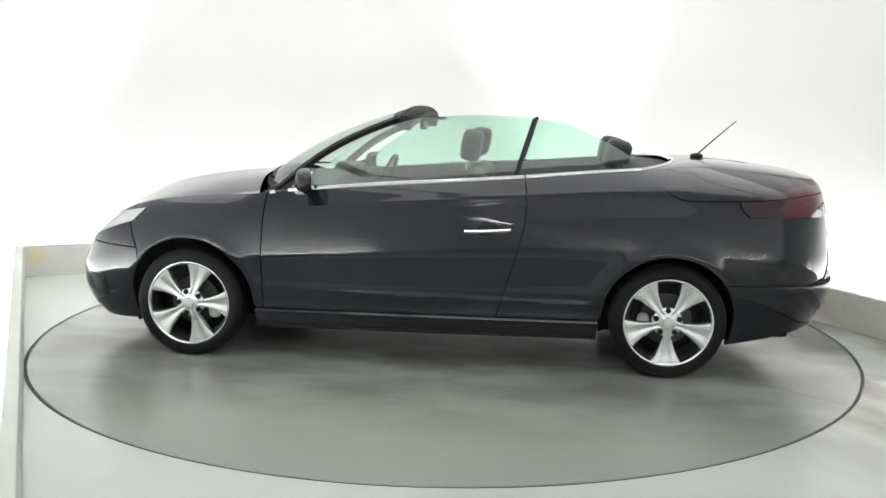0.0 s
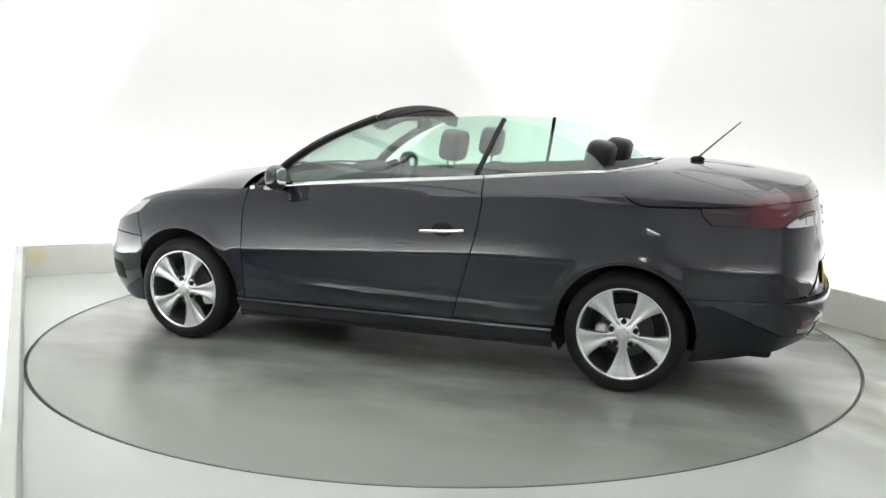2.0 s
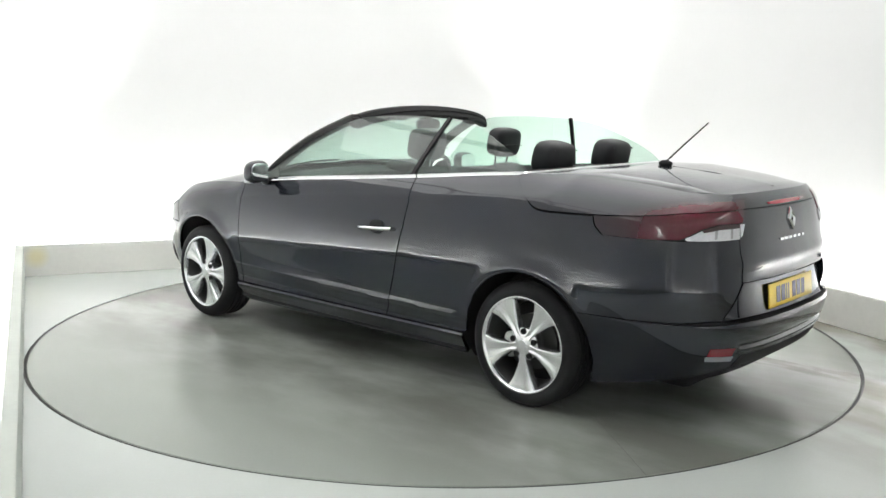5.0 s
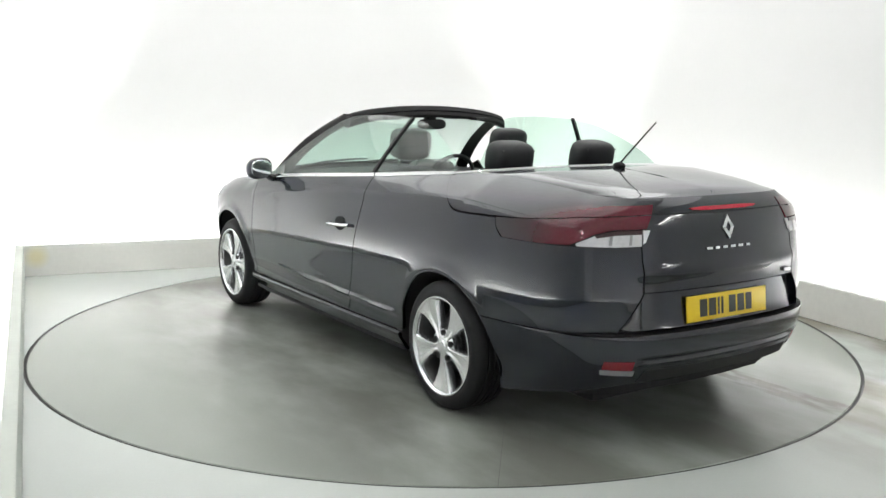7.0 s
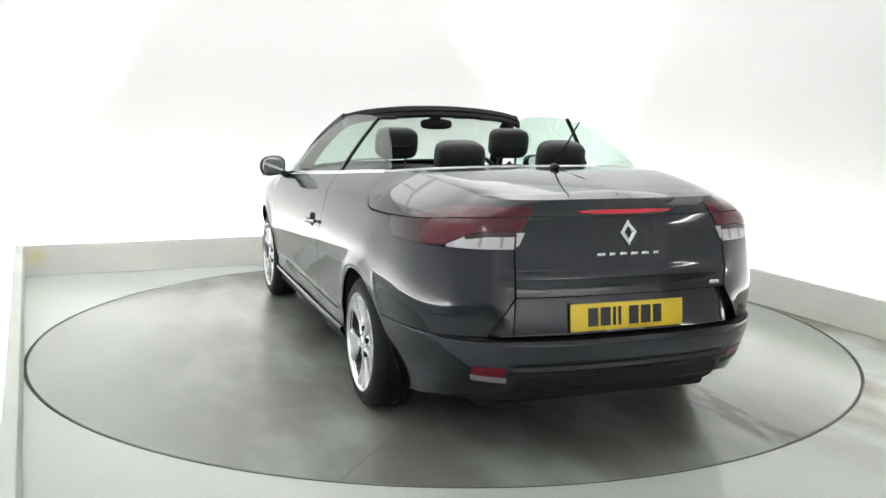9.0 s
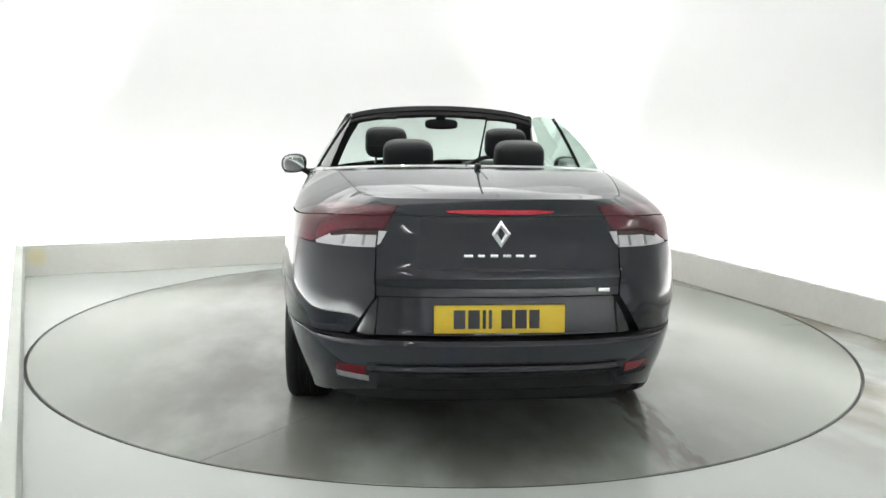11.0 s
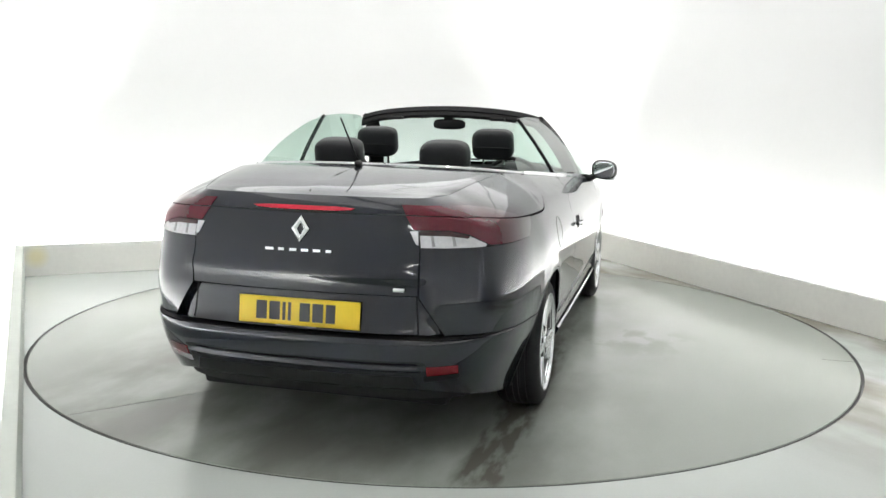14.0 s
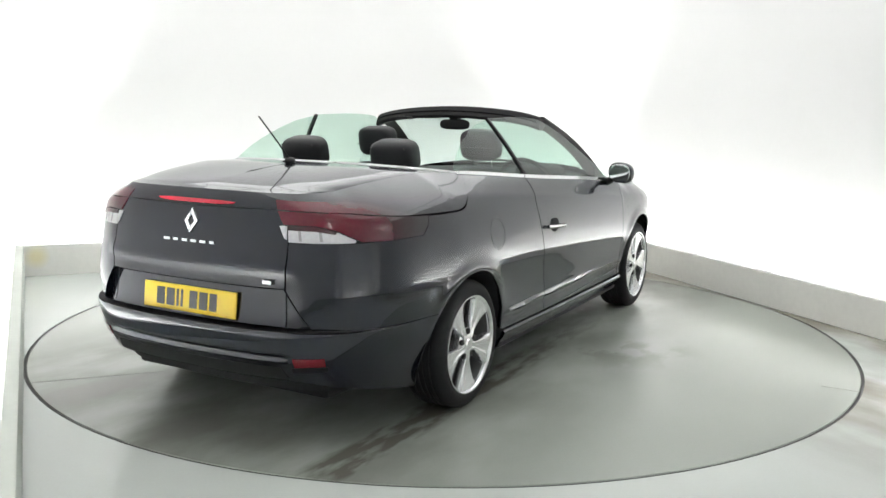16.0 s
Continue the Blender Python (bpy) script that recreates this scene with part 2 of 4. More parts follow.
def grid(rows, thick=0.0, inward=None, bm=None, mirror=False):
    """A sheet through rows of points; with thick its rim is folded inward along inward(point) or the sheet's normal."""
    bm = bm or bmesh.new()
    vs = [[bm.verts.new(Vector((p[0], -p[1], p[2])) if mirror else Vector(p)) for p in row] for row in rows]
    faces = []
    for a, b in zip(vs, vs[1:]):
        for i in range(len(a) - 1):
            try:
                faces.append(bm.faces.new((a[i], a[i + 1], b[i + 1], b[i])))
            except ValueError:
                pass
    if thick:
        loop = vs[0] + [r[-1] for r in vs[1:]] + vs[-1][-2::-1] + [r[0] for r in vs[-2:0:-1]]
        bmesh.ops.recalc_face_normals(bm, faces=faces)
        bm.normal_update()
        back = []
        for v in loop:
            n = v.normal
            if inward is not None:
                w = Vector(inward)
                if mirror:
                    w.y = -w.y
                n = n if n.dot(w) > 0 else -n
            else:
                n = -n if n.dot(v.co - Vector((v.co.x * 0.55, 0, 0.35))) > 0 else n
            back.append(bm.verts.new(v.co + n * thick))
        k = len(loop)
        for i in range(k):
            j = (i + 1) % k
            if abs(loop[i].co.y) < 1e-4 and abs(loop[j].co.y) < 1e-4:
                continue
            try:
                bm.faces.new((loop[i], loop[j], back[j], back[i]))
            except ValueError:
                pass
    return bm


def curve_through(pairs):
    """A smooth function through pairs of (x, value), flat beyond the ends."""
    pairs = sorted(pairs)
    xs = np.array([p[0] for p in pairs], float)
    ys = np.array([p[1] for p in pairs], float)
    d = np.diff(ys) / np.diff(xs)
    t = np.zeros_like(ys)
    for i in range(1, len(ys) - 1):
        if d[i - 1] * d[i] > 0:
            t[i] = 2 * d[i - 1] * d[i] / (d[i - 1] + d[i])
    t[0], t[-1] = d[0], d[-1]

    def f(x):
        if x <= xs[0]:
            return float(ys[0])
        if x >= xs[-1]:
            return float(ys[-1])
        i = int(np.searchsorted(xs, x)) - 1
        h = xs[i + 1] - xs[i]
        u = (x - xs[i]) / h
        return float((2 * u**3 - 3 * u**2 + 1) * ys[i] + (u**3 - 2 * u**2 + u) * h * t[i] + (3 * u**2 - 2 * u**3) * ys[i + 1] + (u**3 - u**2) * h * t[i + 1])

    return f


# ---------------------------------------------------------------- the booth
ROOM_TURN = radians(23.2)
ROOM = Matrix.Rotation(ROOM_TURN, 4, "Z")
BACK, RIGHT, LEFT, FRONT, TOP = 2.64, 2.47, -2.53, -6.6, 3.2
TROUGH, WALL_T = 0.32, 0.12
RING = 2.456
GAP_W = 0.0165


CURVE = 1.0
SPLAY = radians(-1.7)      # the left kerb and wall close in slightly towards the front
LEFT_FRONT = LEFT - math.tan(SPLAY) * (BACK - FRONT - CURVE)


def booth():
    hinge = Matrix.Translation((LEFT, BACK, 0)) @ Matrix.Rotation(-SPLAY, 4, "Z") @ Matrix.Translation((-LEFT, -BACK, 0))

    def setting(name, bm, mat, label, category, smooth=False, turned=Matrix()):
        ob = part(name, bm, mat, None, label, smooth)
        ob.matrix_world = ROOM @ turned
        return tagged(ob, label, category, kind="structure")

    # floor with a round hole for the turntable
    bm = bmesh.new()
    steps = 160
    ring = [bm.verts.new((RING * math.cos(2 * math.pi * i / steps), RING * math.sin(2 * math.pi * i / steps), 0)) for i in range(steps)]
    low = [bm.verts.new(v.co - Vector((0, 0, 0.05))) for v in ring]
    outer = []
    for i in range(steps):
        a = 2 * math.pi * i / steps
        c, s = math.cos(a), math.sin(a)
        kx = (RIGHT + 0.4) / c if c > 1e-6 else ((LEFT - 0.4) / c if c < -1e-6 else 1e9)
        ky = (BACK + 0.4) / s if s > 1e-6 else ((FRONT - 0.05) / s if s < -1e-6 else 1e9)
        k = min(kx, ky)
        outer.append(bm.verts.new((k * c, k * s, 0)))
    for i in range(steps):
        j = (i + 1) % steps
        bm.faces.new((ring[i], ring[j], outer[j], outer[i]))
        bm.faces.new((ring[i], low[i], low[j], ring[j]))
    for x, y in ((RIGHT + 0.4, BACK + 0.4), (RIGHT + 0.4, FRONT - 0.05), (LEFT - 0.4, BACK + 0.4), (LEFT - 0.4, FRONT - 0.05)):
        corner = bm.verts.new((x, y, 0))
        near = sorted(outer, key=lambda v: (v.co - corner.co).length)[:2]
        bm.faces.new((corner, *near))
    setting("floor", bm, FLOOR, "worn grey-green painted floor with dusty scuffs", "floor")
    bm = lathe([(RING - 0.0006, -0.0030), (RING - GAP_W + 0.0006, -0.0034), (RING - GAP_W + 0.0006, -0.048)], "z", 160)
    setting("floor_seal", bm, SEAL, "black rubber seal round the turntable rim", "floor seal")
    setting("floor_seam", boxed((-2.26, -2.98, 0.0005), (-1.95, -2.972, 0.002)), SEAM, "thin dark joint in the painted floor", "floor joint")

    # walls, with an upright curve in the back corner
    r = 0.5
    wx, wy = RIGHT + TROUGH, BACK + TROUGH
    n = 14

    def wall_strip(points, outward, height=TOP, thick=WALL_T):
        bm = bmesh.new()
        sets = []
        for z in (0, height):
            for k in (0, thick):
                sets.append([bm.verts.new((x + k * nx, y + k * ny, z)) for (x, y), (nx, ny) in zip(points, outward)])
        a, b, d, e = sets
        for i in range(len(points) - 1):
            bm.faces.new((a[i], a[i + 1], d[i + 1], d[i]))
            bm.faces.new((b[i], b[i + 1], e[i + 1], e[i]))
            bm.faces.new((d[i], d[i + 1], e[i + 1], e[i]))
        return bm

    corner = [(wx - r + r * math.sin(a), wy - r + r * math.cos(a)) for a in (math.pi / 2 * i / n for i in range(n + 1))]
    setting("wall_back", wall_strip([(LEFT - TROUGH, wy), *corner, (wx, FRONT + CURVE)], [(0, 1), *[(math.sin(math.pi / 2 * i / n), math.cos(math.pi / 2 * i / n)) for i in range(n + 1)], (1, 0)]), WALL, "seamless white booth wall with a rounded corner", "wall", True)
    setting("wall_left", boxed((LEFT - TROUGH - WALL_T, FRONT + CURVE, 0), (LEFT - TROUGH, BACK + TROUGH + WALL_T, TOP)), WALL, "plain white booth wall", "wall", turned=hinge)
    turns = [math.pi / 2 * i / n for i in range(n + 1)]
    lx = LEFT_FRONT - TROUGH
    bend = [(wx - CURVE + CURVE * math.cos(a), FRONT + CURVE - CURVE * math.sin(a)) for a in turns] + [(lx + CURVE - CURVE * math.sin(a), FRONT + CURVE - CURVE * math.cos(a)) for a in turns]
    facing = [(math.cos(a), -math.sin(a)) for a in turns] + [(-math.sin(a), -math.cos(a)) for a in turns]
    setting("wall_front", wall_strip(bend, facing), DIM_WALL, "plain pale wall with rounded corners", "wall", True)
    setting("ceiling", boxed((LEFT - TROUGH - WALL_T, FRONT - WALL_T, TOP), (RIGHT + TROUGH + WALL_T, BACK + TROUGH + WALL_T, TOP + 0.12)), CEILING, "plain white ceiling", "ceiling")
    setting("kerb_back", boxed((LEFT + 0.002, BACK, 0), (RIGHT - 0.002, BACK + 0.06, 0.25), 0.006), KERB_STAINED, "low off-white kerb with a yellowed stain", "kerb")
    setting("kerb_right", boxed((RIGHT, FRONT + CURVE + 0.002, 0), (RIGHT + 0.06, BACK + 0.06, 0.25), 0.006), KERB, "low off-white kerb along the wall", "kerb")
    rk = CURVE - TROUGH
    bend = [(RIGHT - rk + rk * math.cos(a), FRONT + CURVE - rk * math.sin(a)) for a in turns] + [(LEFT_FRONT + rk - rk * math.sin(a), FRONT + CURVE - rk * math.cos(a)) for a in turns]
    setting("kerb_front", wall_strip(bend, facing, 0.25, 0.06), KERB, "low off-white kerb along the wall", "kerb", True)
    setting("kerb_left", boxed((LEFT - 0.06, FRONT + CURVE + 0.002, 0), (LEFT, BACK + 0.06, 0.25), 0.006), KERB_GREY, "low grey kerb along the wall", "kerb", turned=hinge)

    # tube lights lying in the trough behind the kerb
    first = None
    for x0, y0, turn in [(LEFT + 0.62 + 1.22 * i, BACK + 0.17, 0) for i in range(4)] + [(RIGHT + 0.17, 1.62 - 1.28 * i, 90) for i in range(4)] + [(LEFT - 0.17, 1.62 - 1.28 * i, 90) for i in range(4)] + [(-1.22 + 1.22 * i, FRONT + 0.15, 0) for i in range(3)]:
        m = ROOM @ (hinge if x0 < LEFT else Matrix()) @ pose(x0, y0, 0.045, 0, 0, turn)
        if first is None:
            first = tagged(new("strip_light"), "white tube lamp lying in the trough behind the kerb", "strip light", "trough lights")
            first.matrix_world = m
            part("batten", boxed((-0.6, -0.035, -0.045), (0.6, 0.035, 0.0), 0.005), STEEL, first)
            part("tube", tube([(-0.58, 0, 0.02), (0.58, 0, 0.02)], 0.019, 12), TUBE, first)
        else:
            copy_thing(first, m)
    # panel lights under the ceiling along the walls
    first = None
    for x0, y0, turn in [(-1.25 + 1.25 * i, BACK - 0.22, 0) for i in range(3)] + [(RIGHT - 0.10, 1.0 - 1.25 * i, 90) for i in range(4)] + [(LEFT + 0.10, 1.0 - 1.25 * i, 90) for i in range(4)]:
        m = ROOM @ pose(x0, y0, TOP - 0.045, 180, 0, turn)
        if first is None:
            first = tagged(new("cove_light"), "white panel lamp under the ceiling beside the wall", "strip light", "cove lights")
            first.matrix_world = m
            part("housing", boxed((-0.62, -0.47, -0.045), (0.62, 0.47, 0.0), 0.005), STEEL, first)
            part("diffuser", boxed((-0.60, -0.45, 0.001), (0.60, 0.45, 0.02), 0.004), COVE, first)
        else:
            copy_thing(first, m)
    # bare tube lamps high on the walls beside and behind the camera
    for a, b in (((-0.60, -5.12, 2.25), (-0.34, -5.68, 1.98)), ((4.57, -3.73, 2.23), (4.07, -2.57, 2.08))):
        a, b = Vector(a), Vector(b)
        lamp = tagged(new("wall_light"), "slim white tube lamp high on the booth wall", "strip light", "wall lights")
        lamp.location = (a + b) / 2
        lamp.rotation_euler = (b - a).to_track_quat("X", "Z").to_euler()
        half = (b - a).length / 2
        part("batten", boxed((-half - 0.02, -0.02, 0.012), (half + 0.02, 0.02, 0.05), 0.004), STEEL, lamp)
        part("tube", tube([(-half, 0, 0), (half, 0, 0)], 0.012, 10), WALL_TUBE, lamp)
    # a luminous ceiling panel over the turntable
    box_light = tagged(new("ceiling_light"), "large flat white diffuser light under the ceiling", "ceiling light")
    box_light.matrix_world = ROOM @ pose(0, -0.3, TOP)
    bm = bmesh.new()
    for lo, hi in (((-1.9, -2.3, -0.07), (1.9, -2.26, 0)), ((-1.9, 2.26, -0.07), (1.9, 2.3, 0)), ((-1.9, -2.26, -0.07), (-1.86, 2.26, 0)), ((1.86, -2.26, -0.07), (1.9, 2.26, 0))):
        box(bm, lo, hi)
    part("frame", bm, STEEL, box_light, smooth=False)
    part("diffuser", boxed((-1.859, -2.259, -0.055), (1.859, 2.259, -0.03)), LIGHT_PANEL, box_light, smooth=False)


def turntable():
    t = tagged(new("turntable"), "round grey-green painted turntable with dark tyre tracks", "turntable", kind="structure")
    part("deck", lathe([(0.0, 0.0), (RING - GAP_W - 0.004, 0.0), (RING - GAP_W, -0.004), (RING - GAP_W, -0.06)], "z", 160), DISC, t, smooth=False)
    for a, b in (((-2.12, 1.20), (-1.60, 0.76)), ((-0.036, -2.43), (-0.036, -2.26))):
        d = Vector((b[0] - a[0], b[1] - a[1], 0))
        m = Matrix.Translation((a[0], a[1], 0)) @ Matrix.Rotation(math.atan2(d.y, d.x), 4, "Z")
        part("seam", boxed((0, -0.0013, 0.0003), (d.length, 0.0013, 0.001), 0, m), SEAM, t, smooth=False)
    return t


# ---------------------------------------------------------------- the car's skin
# Car space: x forward, y to its left, z up, origin on the floor midway between the axles.
AXLE, HUB_Z, TYRE_R, RIM_R = 1.3045, 0.302, 0.303, 0.230
ARCH_R = (0.355, 0.372)   # rear, front
PLAN = [(-2.27, 0), (-2.265, 0.2), (-2.245, 0.4), (-2.20, 0.56), (-2.11, 0.70), (-1.98, 0.79), (-1.8, 0.848), (-1.55, 0.880), (-1.3, 0.892),
        (-0.9, 0.897), (-0.3, 0.900), (0.3, 0.900), (0.9, 0.897), (1.3, 0.888), (1.6, 0.862), (1.81, 0.805), (1.965, 0.71), (2.07, 0.58), (2.14, 0.40), (2.175, 0.2), (2.185, 0)]


def spline(points, per=24):
    pts = [Vector((p[0], p[1], 0)) for p in points]
    pts = [Vector((pts[0].x, -pts[1].y, 0))] + pts + [Vector((pts[-1].x, -pts[-2].y, 0))]
    out = []
    for i in range(1, len(pts) - 2):
        p0, p1, p2, p3 = pts[i - 1:i + 3]
        for k in range(per):
            t = k / per
            out.append(0.5 * (2 * p1 + (p2 - p0) * t + (2 * p0 - 5 * p1 + 4 * p2 - p3) * t * t + (3 * p1 - p0 - 3 * p2 + p3) * t**3))
    out.append(pts[-2])
    return np.array([(p.x, p.y) for p in out])


BASE = spline(PLAN)
ARC = np.concatenate([[0], np.cumsum(np.linalg.norm(np.diff(BASE, axis=0), axis=1))])
TURN = np.gradient(BASE, ARC, axis=0)
_side = slice(int(np.argmax(BASE[:, 1] > 0.65)), len(BASE) - int(np.argmax(BASE[::-1, 1] > 0.55)))
REAR_INSET = curve_through([(0.14, 0.16), (0.20, 0.135), (0.26, 0.092), (0.30, 0.064), (0.345, 0.040), (0.39, 0.020), (0.46, 0.002), (0.485, 0.0), (0.50, 0.004), (0.54, 0.022),
                            (0.60, 0.032), (0.66, 0.039), (0.75, 0.0505), (0.85, 0.0655), (0.92, 0.078), (0.98, 0.095), (1.05, 0.118)])
# the wing beside the plate leans in below its crease and stands back from the bumper
CORNER_INSET = curve_through([(0.14, 0.16), (0.20, 0.135), (0.26, 0.092), (0.30, 0.064), (0.345, 0.040), (0.39, 0.020), (0.46, 0.002), (0.485, 0.0), (0.500, 0.003), (0.508, 0.042), (0.55, 0.0375),
                              (0.60, 0.0325), (0.64, 0.0325), (0.68, 0.0385), (0.75, 0.0505), (0.85, 0.0655), (0.92, 0.078), (0.98, 0.095), (1.05, 0.118)])
FRONT_INSET = curve_through([(0.14, 0.14), (0.20, 0.07), (0.28, 0.02), (0.36, 0.0), (0.46, 0.005), (0.53, 0.04), (0.64, 0.10), (0.70, 0.15), (0.75, 0.21), (0.80, 0.30), (0.95, 0.5)])
SIDE_INSET = curve_through([(0.15, 0.105), (0.19, 0.078), (0.24, 0.044), (0.282, 0.022), (0.296, 0.034), (0.33, 0.036), (0.395, 0.026), (0.425, 0.0205), (0.445, 0.0205), (0.49, 0.018), (0.55, 0.0125), (0.60, 0.0065), (0.63, 0.002), (0.642, 0.0),
                            (0.66, 0.0002), (0.69, 0.0011), (0.72, 0.0026), (0.76, 0.0062), (0.80, 0.0124), (0.84, 0.0212), (0.92, 0.043), (0.98, 0.058), (1.05, 0.076), (1.12, 0.092)])
END_SIDE = curve_through([(0.15, 0.125), (0.20, 0.105), (0.26, 0.083), (0.34, 0.055), (0.42, 0.032), (0.50, 0.0160), (0.57, 0.0065), (0.62, 0.0026), (0.66, 0.0034), (0.74, 0.0115), (0.84, 0.027), (0.92, 0.044), (0.98, 0.058), (1.05, 0.076), (1.12, 0.092)])


def softened(f, lo, hi, sigma):
    """The profile f with its kinks above lo rounded off over sigma metres."""
    zs = np.arange(0.1, 1.2, 0.002)
    raw = np.array([f(z) for z in zs])
    k = np.exp(-0.5 * (np.arange(-30, 31) * 0.002 / sigma) ** 2)
    soft = np.convolve(np.pad(raw, 30, mode="edge"), k / k.sum(), "valid")
    w = np.clip((zs - lo) / (hi - lo), 0, 1)
    table = raw * (1 - w) + soft * w
    return lambda z: float(np.interp(z, zs, table))


SIDE_INSET = softened(SIDE_INSET, 0.31, 0.36, 0.014)
END_SIDE = softened(END_SIDE, 0.20, 0.25, 0.022)
BELT = curve_through([(0.95, 0.915), (0.6, 0.957), (-0.52, 1.040), (-1.12, 1.087), (-1.45, 1.103)])
REAR_TOP = curve_through([(-2.3, 1.048), (-2.24, 1.045), (-2.1, 1.050), (-1.9, 1.068), (-1.65, 1.088), (-1.45, 1.103)])
FENDER_TOP = curve_through([(0.95, 0.915), (1.2, 0.902), (1.5, 0.868), (1.75, 0.805), (1.95, 0.71), (2.1, 0.63), (2.21, 0.58)])
ROLL = curve_through([(-2.3, 0.015), (-2.23, 0.025), (-2.16, 0.10), (-2.0, 0.165), (-1.8, 0.185), (-1.45, 0.165), (-1.13, 0.105), (-0.47, 0.045), (0.3, 0.012), (0.8, 0.0), (1.1, 0.055), (1.6, 0.07), (2.2, 0.02)])
ROLL_H = curve_through([(-2.3, 0.05), (-2.2, 0.08), (-2.0, 0.15), (-1.3, 0.17), (-0.5, 0.12), (0.8, 0.06), (1.1, 0.11), (1.6, 0.12), (2.2, 0.06)])


def arc_at_x(x):
    return float(np.interp(x, BASE[_side, 0], ARC[_side]))


def arc_at_y(y):
    k = int(np.argmax(BASE[:, 1] > 0.8))
    return float(np.interp(y, BASE[:k, 1], ARC[:k]))


def plan_point(s):
    return np.array([np.interp(s, ARC, BASE[:, 0]), np.interp(s, ARC, BASE[:, 1])])


def top_of(s):
    x = plan_point(s)[0]
    return REAR_TOP(x) if x < -1.45 else (BELT(x) if x < 0.95 else FENDER_TOP(x))


def skin(s, z, off=0.0):
    """The point of the car's left skin at plan arc s and height z, moved outward by off."""
    b = plan_point(s)
    t = np.array([np.interp(s, ARC, TURN[:, 0]), np.interp(s, ARC, TURN[:, 1])])
    t /= np.linalg.norm(t)
    n = np.array([-t[1], t[0]])
    if n[1] < -1e-9:
        n = -n
    side, rear, front = n[1] ** 2, max(0, -n[0]) ** 2, max(0, n[0]) ** 2
    w = min(1.0, max(0.0, (abs(b[0]) - 1.36) / 0.30))
    w = w * w * (3 - 2 * w)
    c = min(1.0, max(0.0, (b[1] - 0.50) / 0.12))
    # the crease along the doors sinks towards the front
    sink = 0.062 * min(1.0, max(0.0, (b[0] + 0.55) / 1.4))
    zc = z + sink * math.exp(-((z - 0.60) / 0.15) ** 2)
    inset = side * ((1 - w) * SIDE_INSET(zc) + w * END_SIDE(z)) + rear * ((1 - c) * REAR_INSET(z) + c * CORNER_INSET(z)) + front * FRONT_INSET(z)
    if b[0] < -2.0:
        inset -= rear * 0.010 * math.exp(-((z - 0.752) / 0.030) ** 2) * min(1.0, max(0.0, (0.56 - b[1]) / 0.06))
        # a hollow along the bumper over its lower lip
        inset += rear * 0.013 * math.exp(-((z - 0.394) / 0.012) ** 2) * min(1.0, max(0.0, (0.53 - b[1]) / 0.05))
    d = top_of(s) - z
    h = ROLL_H(b[0])
    if d < h:
        inset += ROLL(b[0]) * (1 - max(d, 0) / h) ** 2.3
    # flared wheel arches
    for ax in (AXLE, -AXLE):
        r = math.hypot(b[0] - ax, z - HUB_Z)
        if r < 0.7 and z > 0.2:
            inset -= side * (0.012 if ax > 0 else 0.009) * min(1.0, max(0.0, (z - 0.36) / 0.26)) * math.exp(-((r - ARCH_R[ax > 0] - 0.012) / 0.036) ** 2)
    # a soft crease along the shoulder
    if -1.4 < b[0] < 0.9:
        inset -= side * 0.004 * math.exp(-((z - (BELT(b[0]) - 0.10)) / 0.02) ** 2)
    # a thin rib low on the doors
    if -0.95 < b[0] < 0.75:
        inset -= side * 0.010 * min(1.0, (b[0] + 0.95) / 0.08, (0.75 - b[0]) / 0.7) * math.exp(-((z - 0.392 - 0.012 * b[0]) / 0.0125) ** 2)
    p = b - n * (inset - off)
    return (float(p[0]), float(max(p[1], 0.0)), float(z))


def line(points, n):
    """n points spread evenly along a polyline of plan arc and height."""
    p = np.array(points, float)
    d = np.concatenate([[0], np.cumsum(np.linalg.norm(np.diff(p, axis=0), axis=1))])
    u = np.linspace(0, d[-1], n)
    return np.stack([np.interp(u, d, p[:, 0]), np.interp(u, d, p[:, 1])], 1)


def panel(bottom, top, left, right, nu, nv, off=0.0, thick=0.02, bm=None, mirror=False):
    """A skin panel between four border lines in plan arc and height. bottom and top run from left to right, left and right upward."""
    b, t, l, r = line(bottom, nu), line(top, nu), line(left, nv), line(right, nv)
    rows = []
    for j in range(nv):
        v = j / (nv - 1)
        row = []
        for i in range(nu):
            u = i / (nu - 1)
            q = (1 - v) * b[i] + v * t[i] + (1 - u) * l[j] + u * r[j] - ((1 - u) * (1 - v) * b[0] + u * (1 - v) * b[-1] + (1 - u) * v * t[0] + u * v * t[-1])
            row.append(skin(q[0], q[1], off))
        rows.append(row)
    return grid(rows, thick, None, bm, mirror)


def X(x, z):
    return (arc_at_x(x), z)


def Y(y, z):
    return (arc_at_y(y), z)


def arch(ax, a0, a1, n=16):
    r = ARCH_R[ax > 0]
    return [X(ax + r * math.cos(radians(a0 + (a1 - a0) * i / n)), HUB_Z + r * math.sin(radians(a0 + (a1 - a0) * i / n))) for i in range(n + 1)]


def top_line(x0, x1, n=14, drop=0.0):
    return [(arc_at_x(x0 + (x1 - x0) * i / n), top_of(arc_at_x(x0 + (x1 - x0) * i / n)) - drop) for i in range(n + 1)]


LID = curve_through([(-2.3, 0.985), (-2.05, 0.972), (-1.9, 0.957), (-1.6, 0.943), (-1.4, 0.941), (-1.35, 0.946), (-1.31, 0.962), (-1.29, 0.99)])
G = 0.003      # half a shut line


def lid_line(x0, x1, n=14, lift=0.0):
    return [X(x0 + (x1 - x0) * i / n, LID(x0 + (x1 - x0) * i / n) + lift) for i in range(n + 1)]


